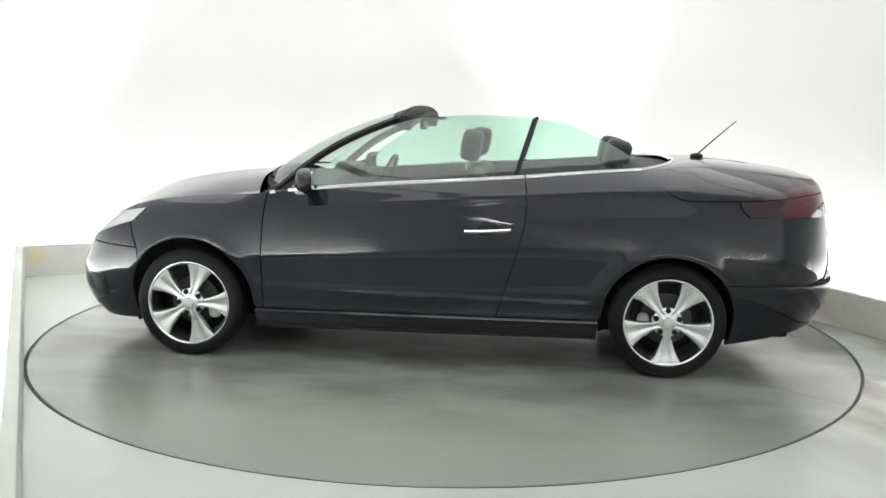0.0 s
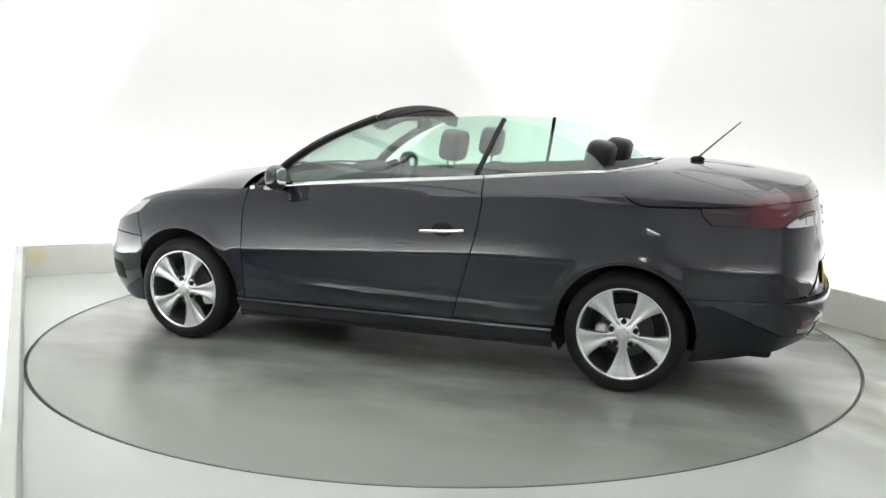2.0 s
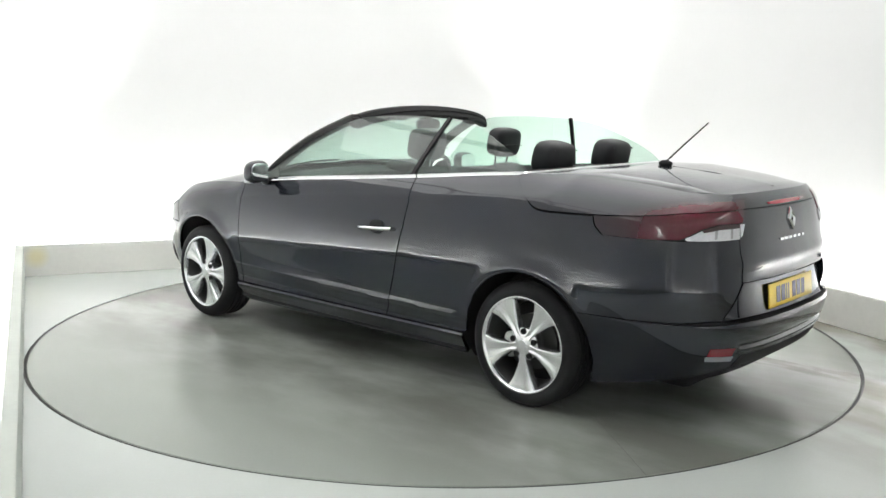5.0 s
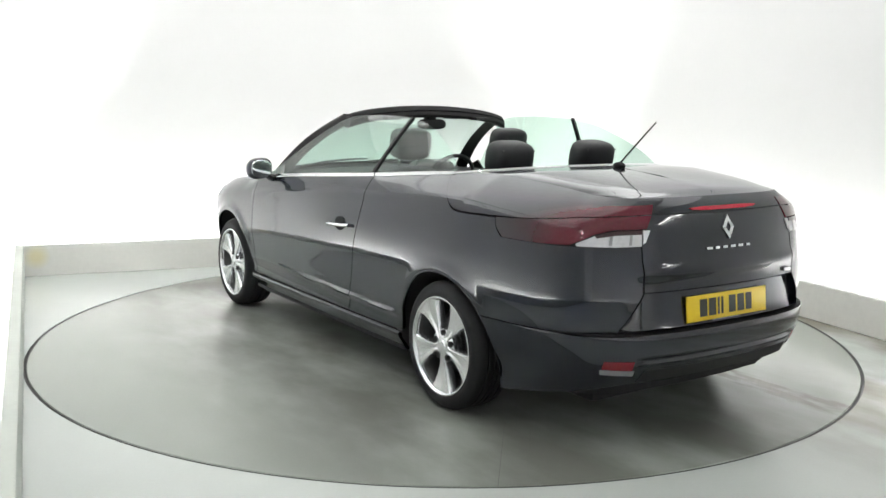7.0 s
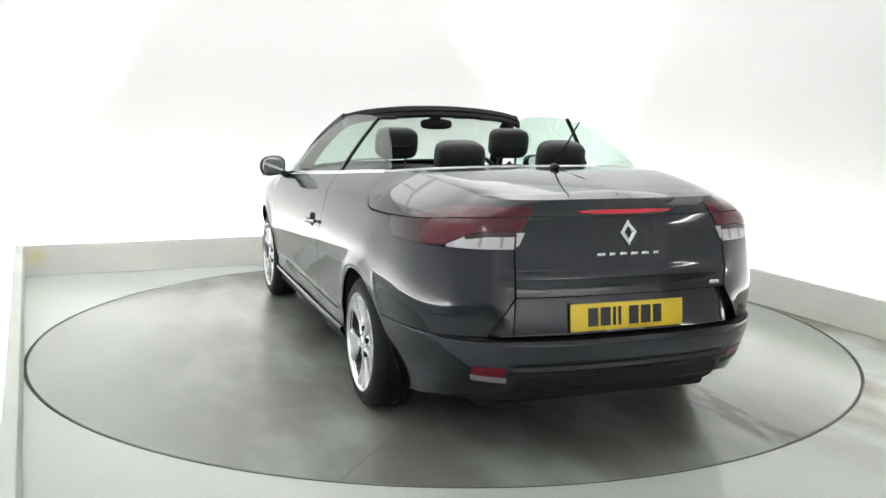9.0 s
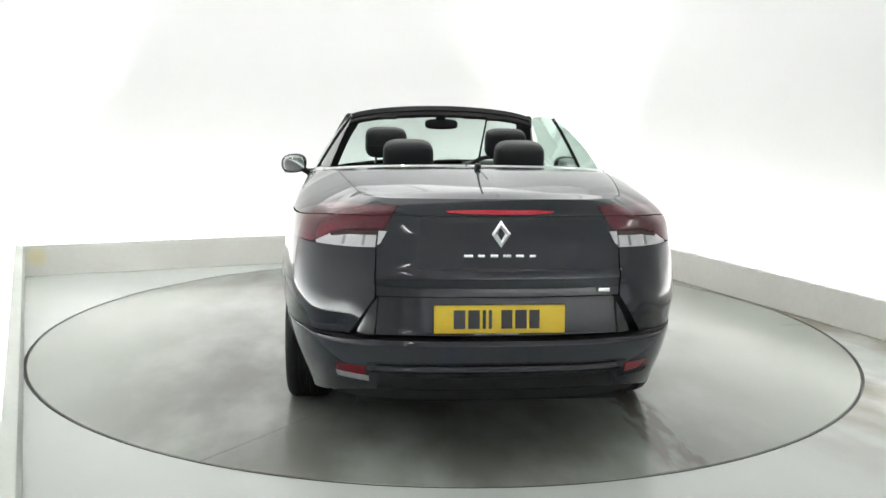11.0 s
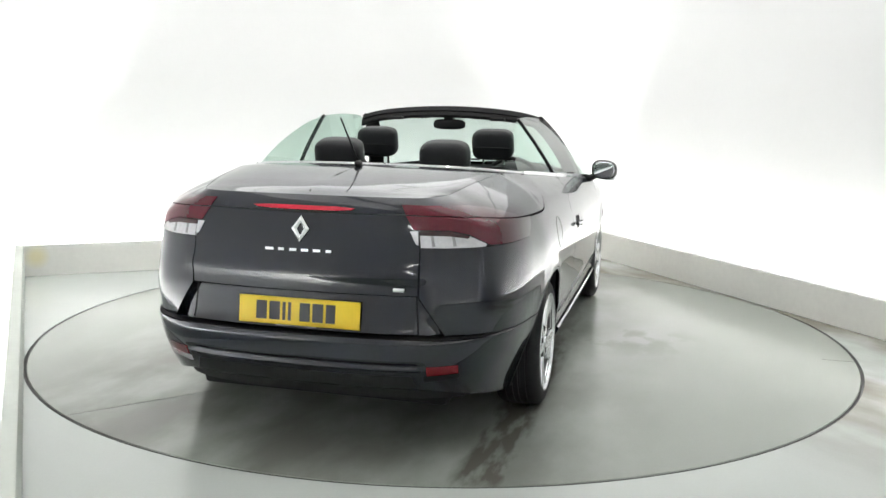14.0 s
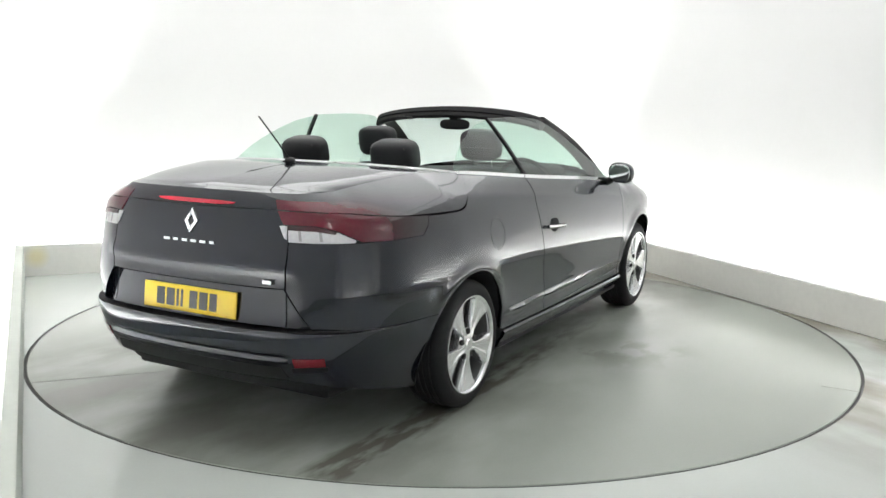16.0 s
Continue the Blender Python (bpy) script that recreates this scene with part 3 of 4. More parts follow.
# ---------------------------------------------------------------- the car
def blob(half, centre, power=2.6, nu=28, nv=18, m=None):
    """A rounded cushion: a superellipsoid of the given half sizes."""
    def sp(v, e):
        return math.copysign(abs(v) ** e, v)
    e = 2.0 / power
    bm = bmesh.new()
    rows = []
    for j in range(nv + 1):
        b = -math.pi / 2 + math.pi * j / nv
        row = []
        for i in range(nu):
            a = 2 * math.pi * i / nu
            p = Vector((half[0] * sp(math.cos(b), e) * sp(math.cos(a), e), half[1] * sp(math.cos(b), e) * sp(math.sin(a), e), half[2] * sp(math.sin(b), e)))
            if m is not None:
                p = m @ p
            row.append(bm.verts.new(p + Vector(centre)))
        rows.append(row)
    for a, b in zip(rows, rows[1:]):
        for i in range(nu):
            bm.faces.new((a[i], a[(i + 1) % nu], b[(i + 1) % nu], b[i]))
    bmesh.ops.remove_doubles(bm, verts=bm.verts, dist=1e-5)
    return bm


def sweep(path, profile, closed_profile=True, ups=None):
    """A bar of the given profile (sideways, up) along a path."""
    bm = bmesh.new()
    pts = [Vector(p) for p in path]
    rings = []
    for i, p in enumerate(pts):
        d = (pts[min(i + 1, len(pts) - 1)] - pts[max(i - 1, 0)]).normalized()
        up = Vector((0, 0, 1)) if ups is None else Vector(ups)
        side = d.cross(up).normalized()
        up = side.cross(d).normalized()
        rings.append([bm.verts.new(p + side * a + up * b) for a, b in profile])
    k = len(profile)
    for a, b in zip(rings, rings[1:]):
        for i in range(k):
            bm.faces.new((a[i], a[(i + 1) % k], b[(i + 1) % k], b[i]))
    bm.faces.new(rings[0])
    bm.faces.new(rings[-1])
    return bm


def coons3(bottom, top, left, right):
    """A sheet of points between four border rows in space."""
    nu, nv = len(bottom), len(left)
    B, T, L, R = (np.array(c, float) for c in (bottom, top, left, right))
    rows = []
    for j in range(nv):
        v = j / (nv - 1)
        row = []
        for i in range(nu):
            u = i / (nu - 1)
            row.append(tuple((1 - v) * B[i] + v * T[i] + (1 - u) * L[j] + u * R[j] - ((1 - u) * (1 - v) * B[0] + u * (1 - v) * B[-1] + (1 - u) * v * T[0] + u * v * T[-1])))
        rows.append(row)
    return rows


def weld(bm, dist=0.0015):
    bmesh.ops.remove_doubles(bm, verts=bm.verts, dist=dist)
    return bm


def wheel(car, x, side, phase):
    """A tyre on a five-spoke alloy rim, its face turned outward to the given side."""
    w = new("wheel")
    w.parent = car
    w.location = (x, 0.872 * side, HUB_Z)
    w.rotation_euler = (0, 0, 0 if side > 0 else math.pi)
    w["label"] = "silver five-spoke alloy wheel with a black tyre"
    # in wheel space the outer face looks along +y
    part("tyre", lathe([(RIM_R - 0.012, -0.195), (RIM_R + 0.018, -0.203), (TYRE_R - 0.03, -0.205), (TYRE_R - 0.008, -0.19), (TYRE_R, -0.165), (TYRE_R, -0.152), (TYRE_R - 0.007, -0.150), (TYRE_R - 0.007, -0.143), (TYRE_R, -0.141), (TYRE_R, -0.118), (TYRE_R - 0.007, -0.116), (TYRE_R - 0.007, -0.108), (TYRE_R, -0.106), (TYRE_R, -0.092), (TYRE_R - 0.007, -0.090), (TYRE_R - 0.007, -0.082), (TYRE_R, -0.080), (TYRE_R, -0.057), (TYRE_R - 0.007, -0.055), (TYRE_R - 0.007, -0.048), (TYRE_R, -0.046), (TYRE_R, -0.035), (TYRE_R - 0.008, -0.014),
                        (TYRE_R - 0.028, -0.001), (RIM_R + 0.03, 0.004), (RIM_R + 0.012, 0.002), (RIM_R, -0.004), (RIM_R - 0.014, -0.012)], "y", 72), RUBBER, w)
    part("rim", lathe([(RIM_R - 0.006, -0.012), (RIM_R + 0.004, -0.001), (RIM_R + 0.003, 0.004), (RIM_R - 0.003, 0.004), (RIM_R - 0.009, -0.002), (RIM_R - 0.012, -0.020)], "y", 72), ALLOY, w)
    # shade deep in the rim is put into the barrel's dark colour
    part("rim_barrel", lathe([(RIM_R - 0.012, -0.020), (RIM_R - 0.026, -0.05), (RIM_R - 0.034, -0.19)], "y", 56), DISC_STEEL, w, "inner barrel of the rim, darkened for its shade")
    shape = [(0.040, 0.022), (0.060, 0.021), (0.082, 0.023), (0.10, 0.030), (0.12, 0.0365), (0.15, 0.048), (0.178, 0.062), (0.196, 0.074), (0.208, 0.086), (RIM_R - 0.009, 0.108)]
    dish = curve_through([(0.0, -0.016), (0.05, -0.011), (0.10, -0.015), (0.16, -0.012), (0.20, -0.006), (0.24, 0.0)])
    for k in range(5):
        bm = bmesh.new()
        rows = []
        for r, hw in shape:
            row = []
            for f in (-1.0, -0.86, -0.62, -0.34, -0.12, 0.12, 0.34, 0.62, 0.86, 1.0):
                rise = {1.0: -0.012, 0.86: -0.002, 0.62: 0.0, 0.34: -0.002, 0.12: -0.0045}[abs(f)]
                row.append((r, hw * f, dish(r) + rise))
            rows.append([(row[0][0], row[0][1], dish(r) - 0.045)] + row + [(row[-1][0], row[-1][1], dish(r) - 0.045)])
        ang = radians(270 + phase + 72 * k)
        pts = [[(p[0] * math.cos(ang) - p[1] * math.sin(ang), p[2], p[0] * math.sin(ang) + p[1] * math.cos(ang)) for p in row] for row in rows]
        part("spoke", grid(pts, bm=bm), ALLOY, w)
    part("hub", lathe([(0.0, -0.004), (0.024, -0.005), (0.028, -0.011), (0.046, -0.0135), (0.070, -0.019), (0.078, -0.024), (0.081, -0.035), (0.081, -0.07)], "y", 40), ALLOY, w)
    for k in range(5):
        a = radians(90 + phase + 72 * k)
        c, s = 0.063 * math.cos(a), 0.063 * math.sin(a)
        part("lug_hole", lathe([(0.0, -0.010), (0.0080, -0.010), (0.0090, -0.0125), (0.0140, -0.0110), (0.0155, -0.03)], "y", 14, (c, 0, s)), TRIM, w, "dark lug bolt in its hole")
    part("brake_disc", lathe([(0.0, -0.085), (0.06, -0.085), (0.06, -0.10), (0.135, -0.10), (0.135, -0.12), (0.0, -0.12)], "y", 40), DISC_STEEL, w, "grey steel brake disc")
    a = radians(195 if x * side > 0 else -15)
    part("brake_caliper", blob((0.034, 0.026, 0.062), (0, 0, 0), 3.4, 20, 12, None), STEEL, w, "grey brake caliper").location = (0.125 * math.cos(a), -0.085, 0.125 * math.sin(a))
    part("back_plate", lathe([(0.0, -0.15), (RIM_R - 0.035, -0.15), (RIM_R - 0.035, -0.155)], "y", 40), LINER, w)
    return w


def car_body(car):
    def both(name, make, mat, label="", parent=None):
        for mirror in (False, True):
            part(name, make(mirror), mat, parent or car, label)

    gap_rear = [X(-0.40 - G, 0.297), X(-0.44 - G, 0.43), X(-0.50 - G, 0.63), X(-0.54 - G, 0.79), X(-0.55 - G, 0.92), X(-0.535 - G, BELT(-0.535))]
    door_rear = [(s + 2 * G, z) for s, z in gap_rear]
    gap_front = [X(0.88, 0.297), X(0.88, 0.56), X(0.868, 0.78), X(0.85, BELT(0.85))]
    fender_rear = [(s + 2 * G, z) for s, z in gap_front]

    # doors
    doors = []
    for mirror in (False, True):
        d = part("door", panel([door_rear[0], gap_front[0]], top_line(-0.53, 0.85, 24), door_rear, gap_front, 46, 74, mirror=mirror), PAINT, car, "dark metallic door skin")
        doors.append((d, mirror))
    # rear quarters
    both("rear_quarter", lambda mirror: panel(
        [Y(0.605, 0.5095), X(-1.9, 0.5085), *arch(-AXLE, 144.4, 1.0, 26), X(-0.935, 0.300), X(-0.40 - G, 0.297)],
        [Y(0.505, 0.858), Y(0.70, 0.856), X(-1.9, 0.858), X(-1.69, 0.862), X(-1.65, 0.90), X(-1.638, 0.938), *lid_line(-1.62, -1.312, 14, -2 * G), X(-1.2535, 1.0), *top_line(-1.1352, -0.535, 14)],
        [Y(0.605, 0.5095), Y(0.50, 0.668), Y(0.505, 0.858)], gap_rear, 120, 64, mirror=mirror), PAINT, "dark metallic rear wing")
    # sills
    both("sill", lambda mirror: panel([X(-0.935, 0.182), X(0.915, 0.172)], [X(-0.942, 0.292), X(0.925, 0.288)], [X(-0.935, 0.182), X(-0.942, 0.292)], [X(0.915, 0.172), X(0.925, 0.288)], 40, 12, 0.004, mirror=mirror), PAINT, "dark side sill")
    # front wings
    both("front_wing", lambda mirror: panel(
        [fender_rear[0], X(0.925, 0.300), *arch(AXLE, 179.0, 38.0, 24)], top_line(0.855, 1.66, 20), fender_rear,
        [arch(AXLE, 179.0, 38.0, 24)[-1], X(1.60, 0.60), X(1.63, 0.68), (arc_at_x(1.66), top_of(arc_at_x(1.66)))], 70, 30, mirror=mirror), PAINT, "dark metallic front wing")

    end = ARC[-1]
    # front bumper with nose
    bm = bmesh.new()
    a = arch(AXLE, 37.0, -20.0, 10)
    for mirror in (False, True):
        panel([a[-1], X(1.9, 0.165), (end, 0.18)], [X(1.606, 0.60), X(1.9, 0.61), (end, 0.60)], a[::-1] + [X(1.606, 0.60)], [(end, 0.18), (end, 0.60)], 50, 30, bm=bm, mirror=mirror)
    part("front_bumper", weld(bm), PAINT, car, "dark metallic front bumper")
    bm = bmesh.new()
    for mirror in (False, True):
        panel([X(1.612, 0.606), X(1.9, 0.616), (end, 0.606)], [X(1.668, top_of(arc_at_x(1.668))), *[(arc_at_x(1.668) + (end - arc_at_x(1.668)) * i / 12, top_of(arc_at_x(1.668) + (end - arc_at_x(1.668)) * i / 12)) for i in range(1, 13)]],
              [X(1.612, 0.606), X(1.636, 0.68), X(1.668, top_of(arc_at_x(1.668)))], [(end, 0.606), (end, top_of(end))], 40, 14, bm=bm, mirror=mirror)
    part("nose_panel", weld(bm), PAINT, car)
    both("headlight", lambda mirror: panel([X(1.63, 0.752), X(1.75, 0.715), X(1.90, 0.665)], [X(1.57, 0.822), X(1.72, 0.796), X(1.90, 0.718)], [X(1.63, 0.752), X(1.57, 0.822)], [X(1.90, 0.665), X(1.90, 0.718)], 26, 10, 0.005, 0.012, mirror=mirror), HEADLAMP, "clear swept-back headlight")
    both("fog_lamp_trim", lambda mirror: panel([X(1.86, 0.30), X(1.97, 0.30)], [X(1.86, 0.41), X(1.97, 0.42)], [X(1.86, 0.30), X(1.86, 0.41)], [X(1.97, 0.30), X(1.97, 0.42)], 8, 8, 0.004, 0.01, mirror=mirror), TRIM, "black fog lamp surround")
    both("fog_lamp", lambda mirror: panel([X(1.89, 0.325), X(1.95, 0.325)], [X(1.89, 0.385), X(1.95, 0.385)], [X(1.89, 0.325), X(1.89, 0.385)], [X(1.95, 0.325), X(1.95, 0.385)], 6, 6, 0.007, 0.01, mirror=mirror), DISC_STEEL, "round clear fog lamp")

    # bonnet
    s0 = arc_at_x(0.90)
    sc = arc_at_x(1.9)
    edge = lambda s: skin(s, top_of(s), -0.003)
    side_edge = [edge(s0 + (sc - s0) * i / 24) for i in range(25)]
    nose_edge = [edge(end + (sc - end) * i / 18) for i in range(19)]
    rise = curve_through([(0.98, 1.010), (1.23, 0.990), (1.53, 0.948), (1.79, 0.878), (1.96, 0.775), (2.05, 0.68), (nose_edge[0][0], nose_edge[0][2])])
    centre = [(1.0 + (nose_edge[0][0] - 1.0) * i / 24, 0, rise(1.0 + (nose_edge[0][0] - 1.0) * i / 24)) for i in range(25)]
    y0 = side_edge[0][1]
    back = [(1.0 - 0.10 * (y / y0) ** 2, y, 1.004 - (1.004 - side_edge[0][2]) * (y / y0) ** 4.0) for y in (y0 * i / 18 for i in range(19))]
    back[-1] = side_edge[0]
    bm = bmesh.new()
    rows = coons3(back, nose_edge, centre, side_edge)
    for mirror in (False, True):
        grid(rows, 0, None, bm, mirror)
    part("bonnet", weld(bm), PAINT, car, "dark metallic bonnet")

    # rear bumper
    bm = bmesh.new()
    a = arch(-AXLE, 202.0, 145.2, 12)
    for mirror in (False, True):
        panel([(0, 0.29), Y(0.55, 0.285), X(-1.95, 0.225), a[0]], [(0, 0.505), X(-1.9, 0.505), a[-1]], [(0, 0.29), (0, 0.505)], a, 80, 48, bm=bm, mirror=mirror)
    bumper = part("rear_bumper", weld(bm), PAINT, car, "dark metallic rear bumper")
    bm = bmesh.new()
    for mirror in (False, True):
        panel([(0, 0.293), Y(0.5, 0.293)], [(0, 0.350), Y(0.47, 0.350)], [(0, 0.293), (0, 0.350)], [Y(0.5, 0.293), Y(0.47, 0.350)], 24, 10, 0.003, 0.01, bm=bm, mirror=mirror)
    part("valance", weld(bm), PLASTIC, bumper, "black grained lower valance")
    bm = bmesh.new()
    for mirror in (False, True):
        panel([(0, 0.353), Y(0.50, 0.353)], [(0, 0.372), Y(0.51, 0.372)], [(0, 0.353), (0, 0.372)], [Y(0.50, 0.353), Y(0.51, 0.372)], 24, 5, 0.005, 0.010, bm=bm, mirror=mirror)
    part("valance_lip", weld(bm), PAINT, bumper)
    # shelf along the top of the bumper
    bm = bmesh.new()
    for mirror in (False, True):
        ss = [arc_at_y(0.79) * i / 36 for i in range(37)]
        grid([[(*skin(s, 0.498, -dd)[:2], 0.505 + h) for s in ss] for dd, h in ((0.001, 0.0), (0.012, 0.003), (0.075, 0.004))], 0, None, bm, mirror)
    part("bumper_step", weld(bm), PLASTIC, bumper, "black step on top of the bumper")
    for mirror in (False, True):
        part("rear_reflector", panel([Y(0.535, 0.352), Y(0.655, 0.36)], [Y(0.53, 0.392), Y(0.65, 0.395)], [Y(0.535, 0.352), Y(0.53, 0.392)], [Y(0.655, 0.36), Y(0.65, 0.395)], 10, 6, 0.003, 0.01, mirror=mirror), RED_DEEP, bumper, "red fog lamp in the bumper")
        part("reflector_surround", panel([Y(0.525, 0.325), Y(0.66, 0.335)], [Y(0.522, 0.349), Y(0.662, 0.357)], [Y(0.525, 0.325), Y(0.522, 0.349)], [Y(0.66, 0.335), Y(0.662, 0.357)], 10, 5, 0.003, 0.01, mirror=mirror), TRIM if mirror else DULL_LENS, bumper, "black lower surround" if mirror else "pale lower lens")

    # boot lid: rear face, shoulders and deck
    sy = arc_at_y(0.5)
    sf, sl = arc_at_x(-1.138), arc_at_x(-1.314)
    bm = bmesh.new()
    for mirror in (False, True):
        rim = [(sy * i / 16, top_of(sy * i / 16)) for i in range(17)]
        panel([(0, 0.674), Y(0.492, 0.674)], rim, [(0, 0.674), (0, top_of(0))], [Y(0.492, 0.674), Y(0.5, 0.86), (sy, top_of(sy))], 30, 26, 0.0, 0.015, bm=bm, mirror=mirror)
        n = 40
        rim = [(sy + (sf - sy) * i / n, top_of(sy + (sf - sy) * i / n)) for i in range(n + 1)]
        low = [(s, LID(plan_point(s)[0]) + G) for s in (sy + (sl - sy) * i / n for i in range(n + 1))]
        panel(low, rim, [low[0], rim[0]], [low[-1], X(-1.256, 1.0), rim[-1]], 64, 22, 0.0, 0.015, bm=bm, mirror=mirror)
    lid = part("boot_lid", weld(bm), PAINT, car, "dark metallic boot lid")
    sc, s1 = arc_at_y(0.60), arc_at_x(-1.15)
    rear_edge = [edge(sc * i / 22) for i in range(23)]
    side_edge = [edge(sc + (s1 - sc) * i / 28) for i in range(29)]
    rise = curve_through([(rear_edge[0][0], rear_edge[0][2]), (-2.06, 1.071), (-1.85, 1.098), (-1.6, 1.120), (-1.44, 1.126), (-1.36, 1.124)])
    x0, x1 = rear_edge[0][0], -1.37
    centre = [(x0 + (x1 - x0) * i / 28, 0, rise(x0 + (x1 - x0) * i / 28)) for i in range(29)]
    y1 = side_edge[-1][1]
    front_edge = [(x1 + (side_edge[-1][0] - x1) * (i / 22) ** 3.5, y1 * (1 - (1 - i / 22) ** 1.15), 1.124 + (side_edge[-1][2] - 1.124) * (i / 22) ** 3) for i in range(23)]
    rows = coons3(rear_edge, front_edge, centre, side_edge)
    bm = bmesh.new()
    for mirror in (False, True):
        grid(rows, 0, None, bm, mirror)
    part("deck", weld(bm), PAINT, lid)
    part("deck_crease", tube([(-1.56, 0, rise(-1.56) + 0.0008), (-1.8, 0, rise(-1.8) + 0.0008), (-2.1, 0, rise(-2.1) + 0.0005)], 0.002, 6), TRIM, lid, "thin dark seam along the deck")
    # recessed number plate panel
    bm = bmesh.new()
    for mirror in (False, True):
        panel([(0, 0.514), Y(0.60, 0.514)], [(0, 0.668), Y(0.494, 0.668)], [(0, 0.514), (0, 0.668)], [Y(0.60, 0.514), Y(0.494, 0.668)], 26, 12, -0.026, -0.03, bm=bm, mirror=mirror)
    part("plate_recess", weld(bm), PAINT, lid, "recessed dark panel round the number plate")
    both("shut_line", lambda mirror: panel([Y(0.496, 0.52), Y(0.502, 0.52)], [Y(0.488, 0.668), Y(0.494, 0.668)], [Y(0.496, 0.52), Y(0.488, 0.668)], [Y(0.502, 0.52), Y(0.494, 0.668)], 3, 8, -0.0245, 0, mirror=mirror), LINER, "", lid)

    # tail lamps
    for mirror in (False, True):
        lamp = part("tail_light", panel(
            [Y(0.475, 0.928), Y(0.62, 0.927), Y(0.70, 0.908), Y(0.765, 0.864), X(-1.9, 0.8605), X(-1.702, 0.8645)],
            [Y(0.44, LID(-2.25) - 0.002), Y(0.6, LID(-2.17) - 0.002), *[X(x, LID(x) - 0.002) for x in (-2.05, -1.95, -1.85, -1.78, -1.645)]],
            [Y(0.475, 0.928), Y(0.44, LID(-2.25) - 0.002)], [X(-1.702, 0.8645), X(-1.657, 0.904), X(-1.645, LID(-1.645) - 0.002)], 60, 14, 0.004, 0.014, mirror=mirror), RED, car, "dark red wraparound tail light")
        part("upper_lens", panel(
            [Y(0.44, LID(-2.25) + 0.002), Y(0.6, LID(-2.17) + 0.002), *[X(x, LID(x) + 0.002) for x in (-2.05, -1.95, -1.85, -1.76)]],
            [Y(0.42, 1.026), Y(0.55, 1.022), X(-2.05, 1.016), X(-1.95, 1.004), X(-1.80, 0.966)],
            [Y(0.44, LID(-2.25) + 0.002), Y(0.42, 1.022)], [X(-1.76, LID(-1.76) + 0.002), X(-1.80, 0.966)], 40, 8, 0.003, 0.012, mirror=mirror), RED, lamp)
        part("clear_lens", panel([Y(0.505, 0.8605), Y(0.62, 0.8585), Y(0.748, 0.8605)], [Y(0.500, 0.923), Y(0.62, 0.922), Y(0.695, 0.904), Y(0.752, 0.870)],
                                 [Y(0.505, 0.8605), Y(0.500, 0.923)], [Y(0.748, 0.8605), Y(0.752, 0.870)], 26, 8, 0.005, 0.014, mirror=mirror), WHITE_LENS, lamp, "clear white lower lens")
        for y in (0.552, 0.634):
            part("lens_divider", panel([Y(y, 0.866), Y(y + 0.012, 0.866)], [Y(y - 0.006, 0.918), Y(y + 0.004, 0.918)], [Y(y, 0.866), Y(y - 0.006, 0.918)], [Y(y + 0.012, 0.866), Y(y + 0.004, 0.918)], 3, 6, 0.0065, 0.012, mirror=mirror), DULL_LENS, lamp, "grey divider in the clear lens")
        part("lens_shade", panel([Y(0.50, 0.908), Y(0.62, 0.905), Y(0.69, 0.894)], [Y(0.499, 0.9245), Y(0.62, 0.9235), Y(0.698, 0.905)], [Y(0.50, 0.908), Y(0.499, 0.9245)], [Y(0.69, 0.894), Y(0.698, 0.905)], 20, 3, 0.0068, 0.012, mirror=mirror), SMOKED_RED, lamp, "dark red upper edge of the clear lens")
        part("inner_lens", panel([Y(0.483, 0.876), Y(0.496, 0.868)], [Y(0.458, 0.923), Y(0.494, 0.923)], [Y(0.483, 0.876), Y(0.458, 0.923)], [Y(0.496, 0.868), Y(0.494, 0.923)], 6, 6, 0.005, 0.012, mirror=mirror), WHITE_LENS, lamp, "clear white inner lens")
    bm = bmesh.new()
    for mirror in (False, True):
        panel([(0, 0.990), Y(0.14, 0.991), Y(0.205, 0.995)], [(0, 1.007), Y(0.14, 1.007), Y(0.222, 1.003)], [(0, 0.990), (0, 1.007)], [Y(0.205, 0.995), Y(0.222, 1.003)], 16, 4, 0.005, 0.01, bm=bm, mirror=mirror)
    part("brake_light", weld(bm), RED_BRIGHT, lid, "long red high-level brake light")
    bm = bmesh.new()
    for mirror in (False, True):
        panel([(0, 0.977), Y(0.45, 0.982)], [(0, 0.985), Y(0.45, 0.986)], [(0, 0.977), (0, 0.985)], [Y(0.45, 0.982), Y(0.45, 0.986)], 20, 3, 0.0015, 0, bm=bm, mirror=mirror)
    part("lip_seam", weld(bm), TRIM, lid)

    # badge, name and trim marks as plain shapes
    xb = -2.27 + REAR_INSET(0.916)
    bm = bmesh.new()
    outer = [(0, 0.052), (0.038, 0), (0, -0.052), (-0.038, 0)]
    inner = [(0, 0.024), (0.0145, 0), (0, -0.024), (-0.0145, 0)]
    mid = [(0, 0.037), (0.026, 0), (0, -0.037), (-0.026, 0)]
    loops = [[bm.verts.new((xb - h, y, 0.916 + z)) for y, z in ring] for ring, h in ((outer, 0.0), (outer, 0.006), (mid, 0.013), (inner, 0.006), (inner, 0.0))]
    for a_, b_ in zip(loops, loops[1:]):
        for i in range(4):
            bm.faces.new((a_[i], a_[(i + 1) % 4], b_[(i + 1) % 4], b_[i]))
    for v in bm.verts:
        v.co.x += (v.co.z - 0.916) * 0.22
    part("badge", bm, CHROME, lid, "chrome diamond badge", smooth=False)
    xn = -2.27 + REAR_INSET(0.832)
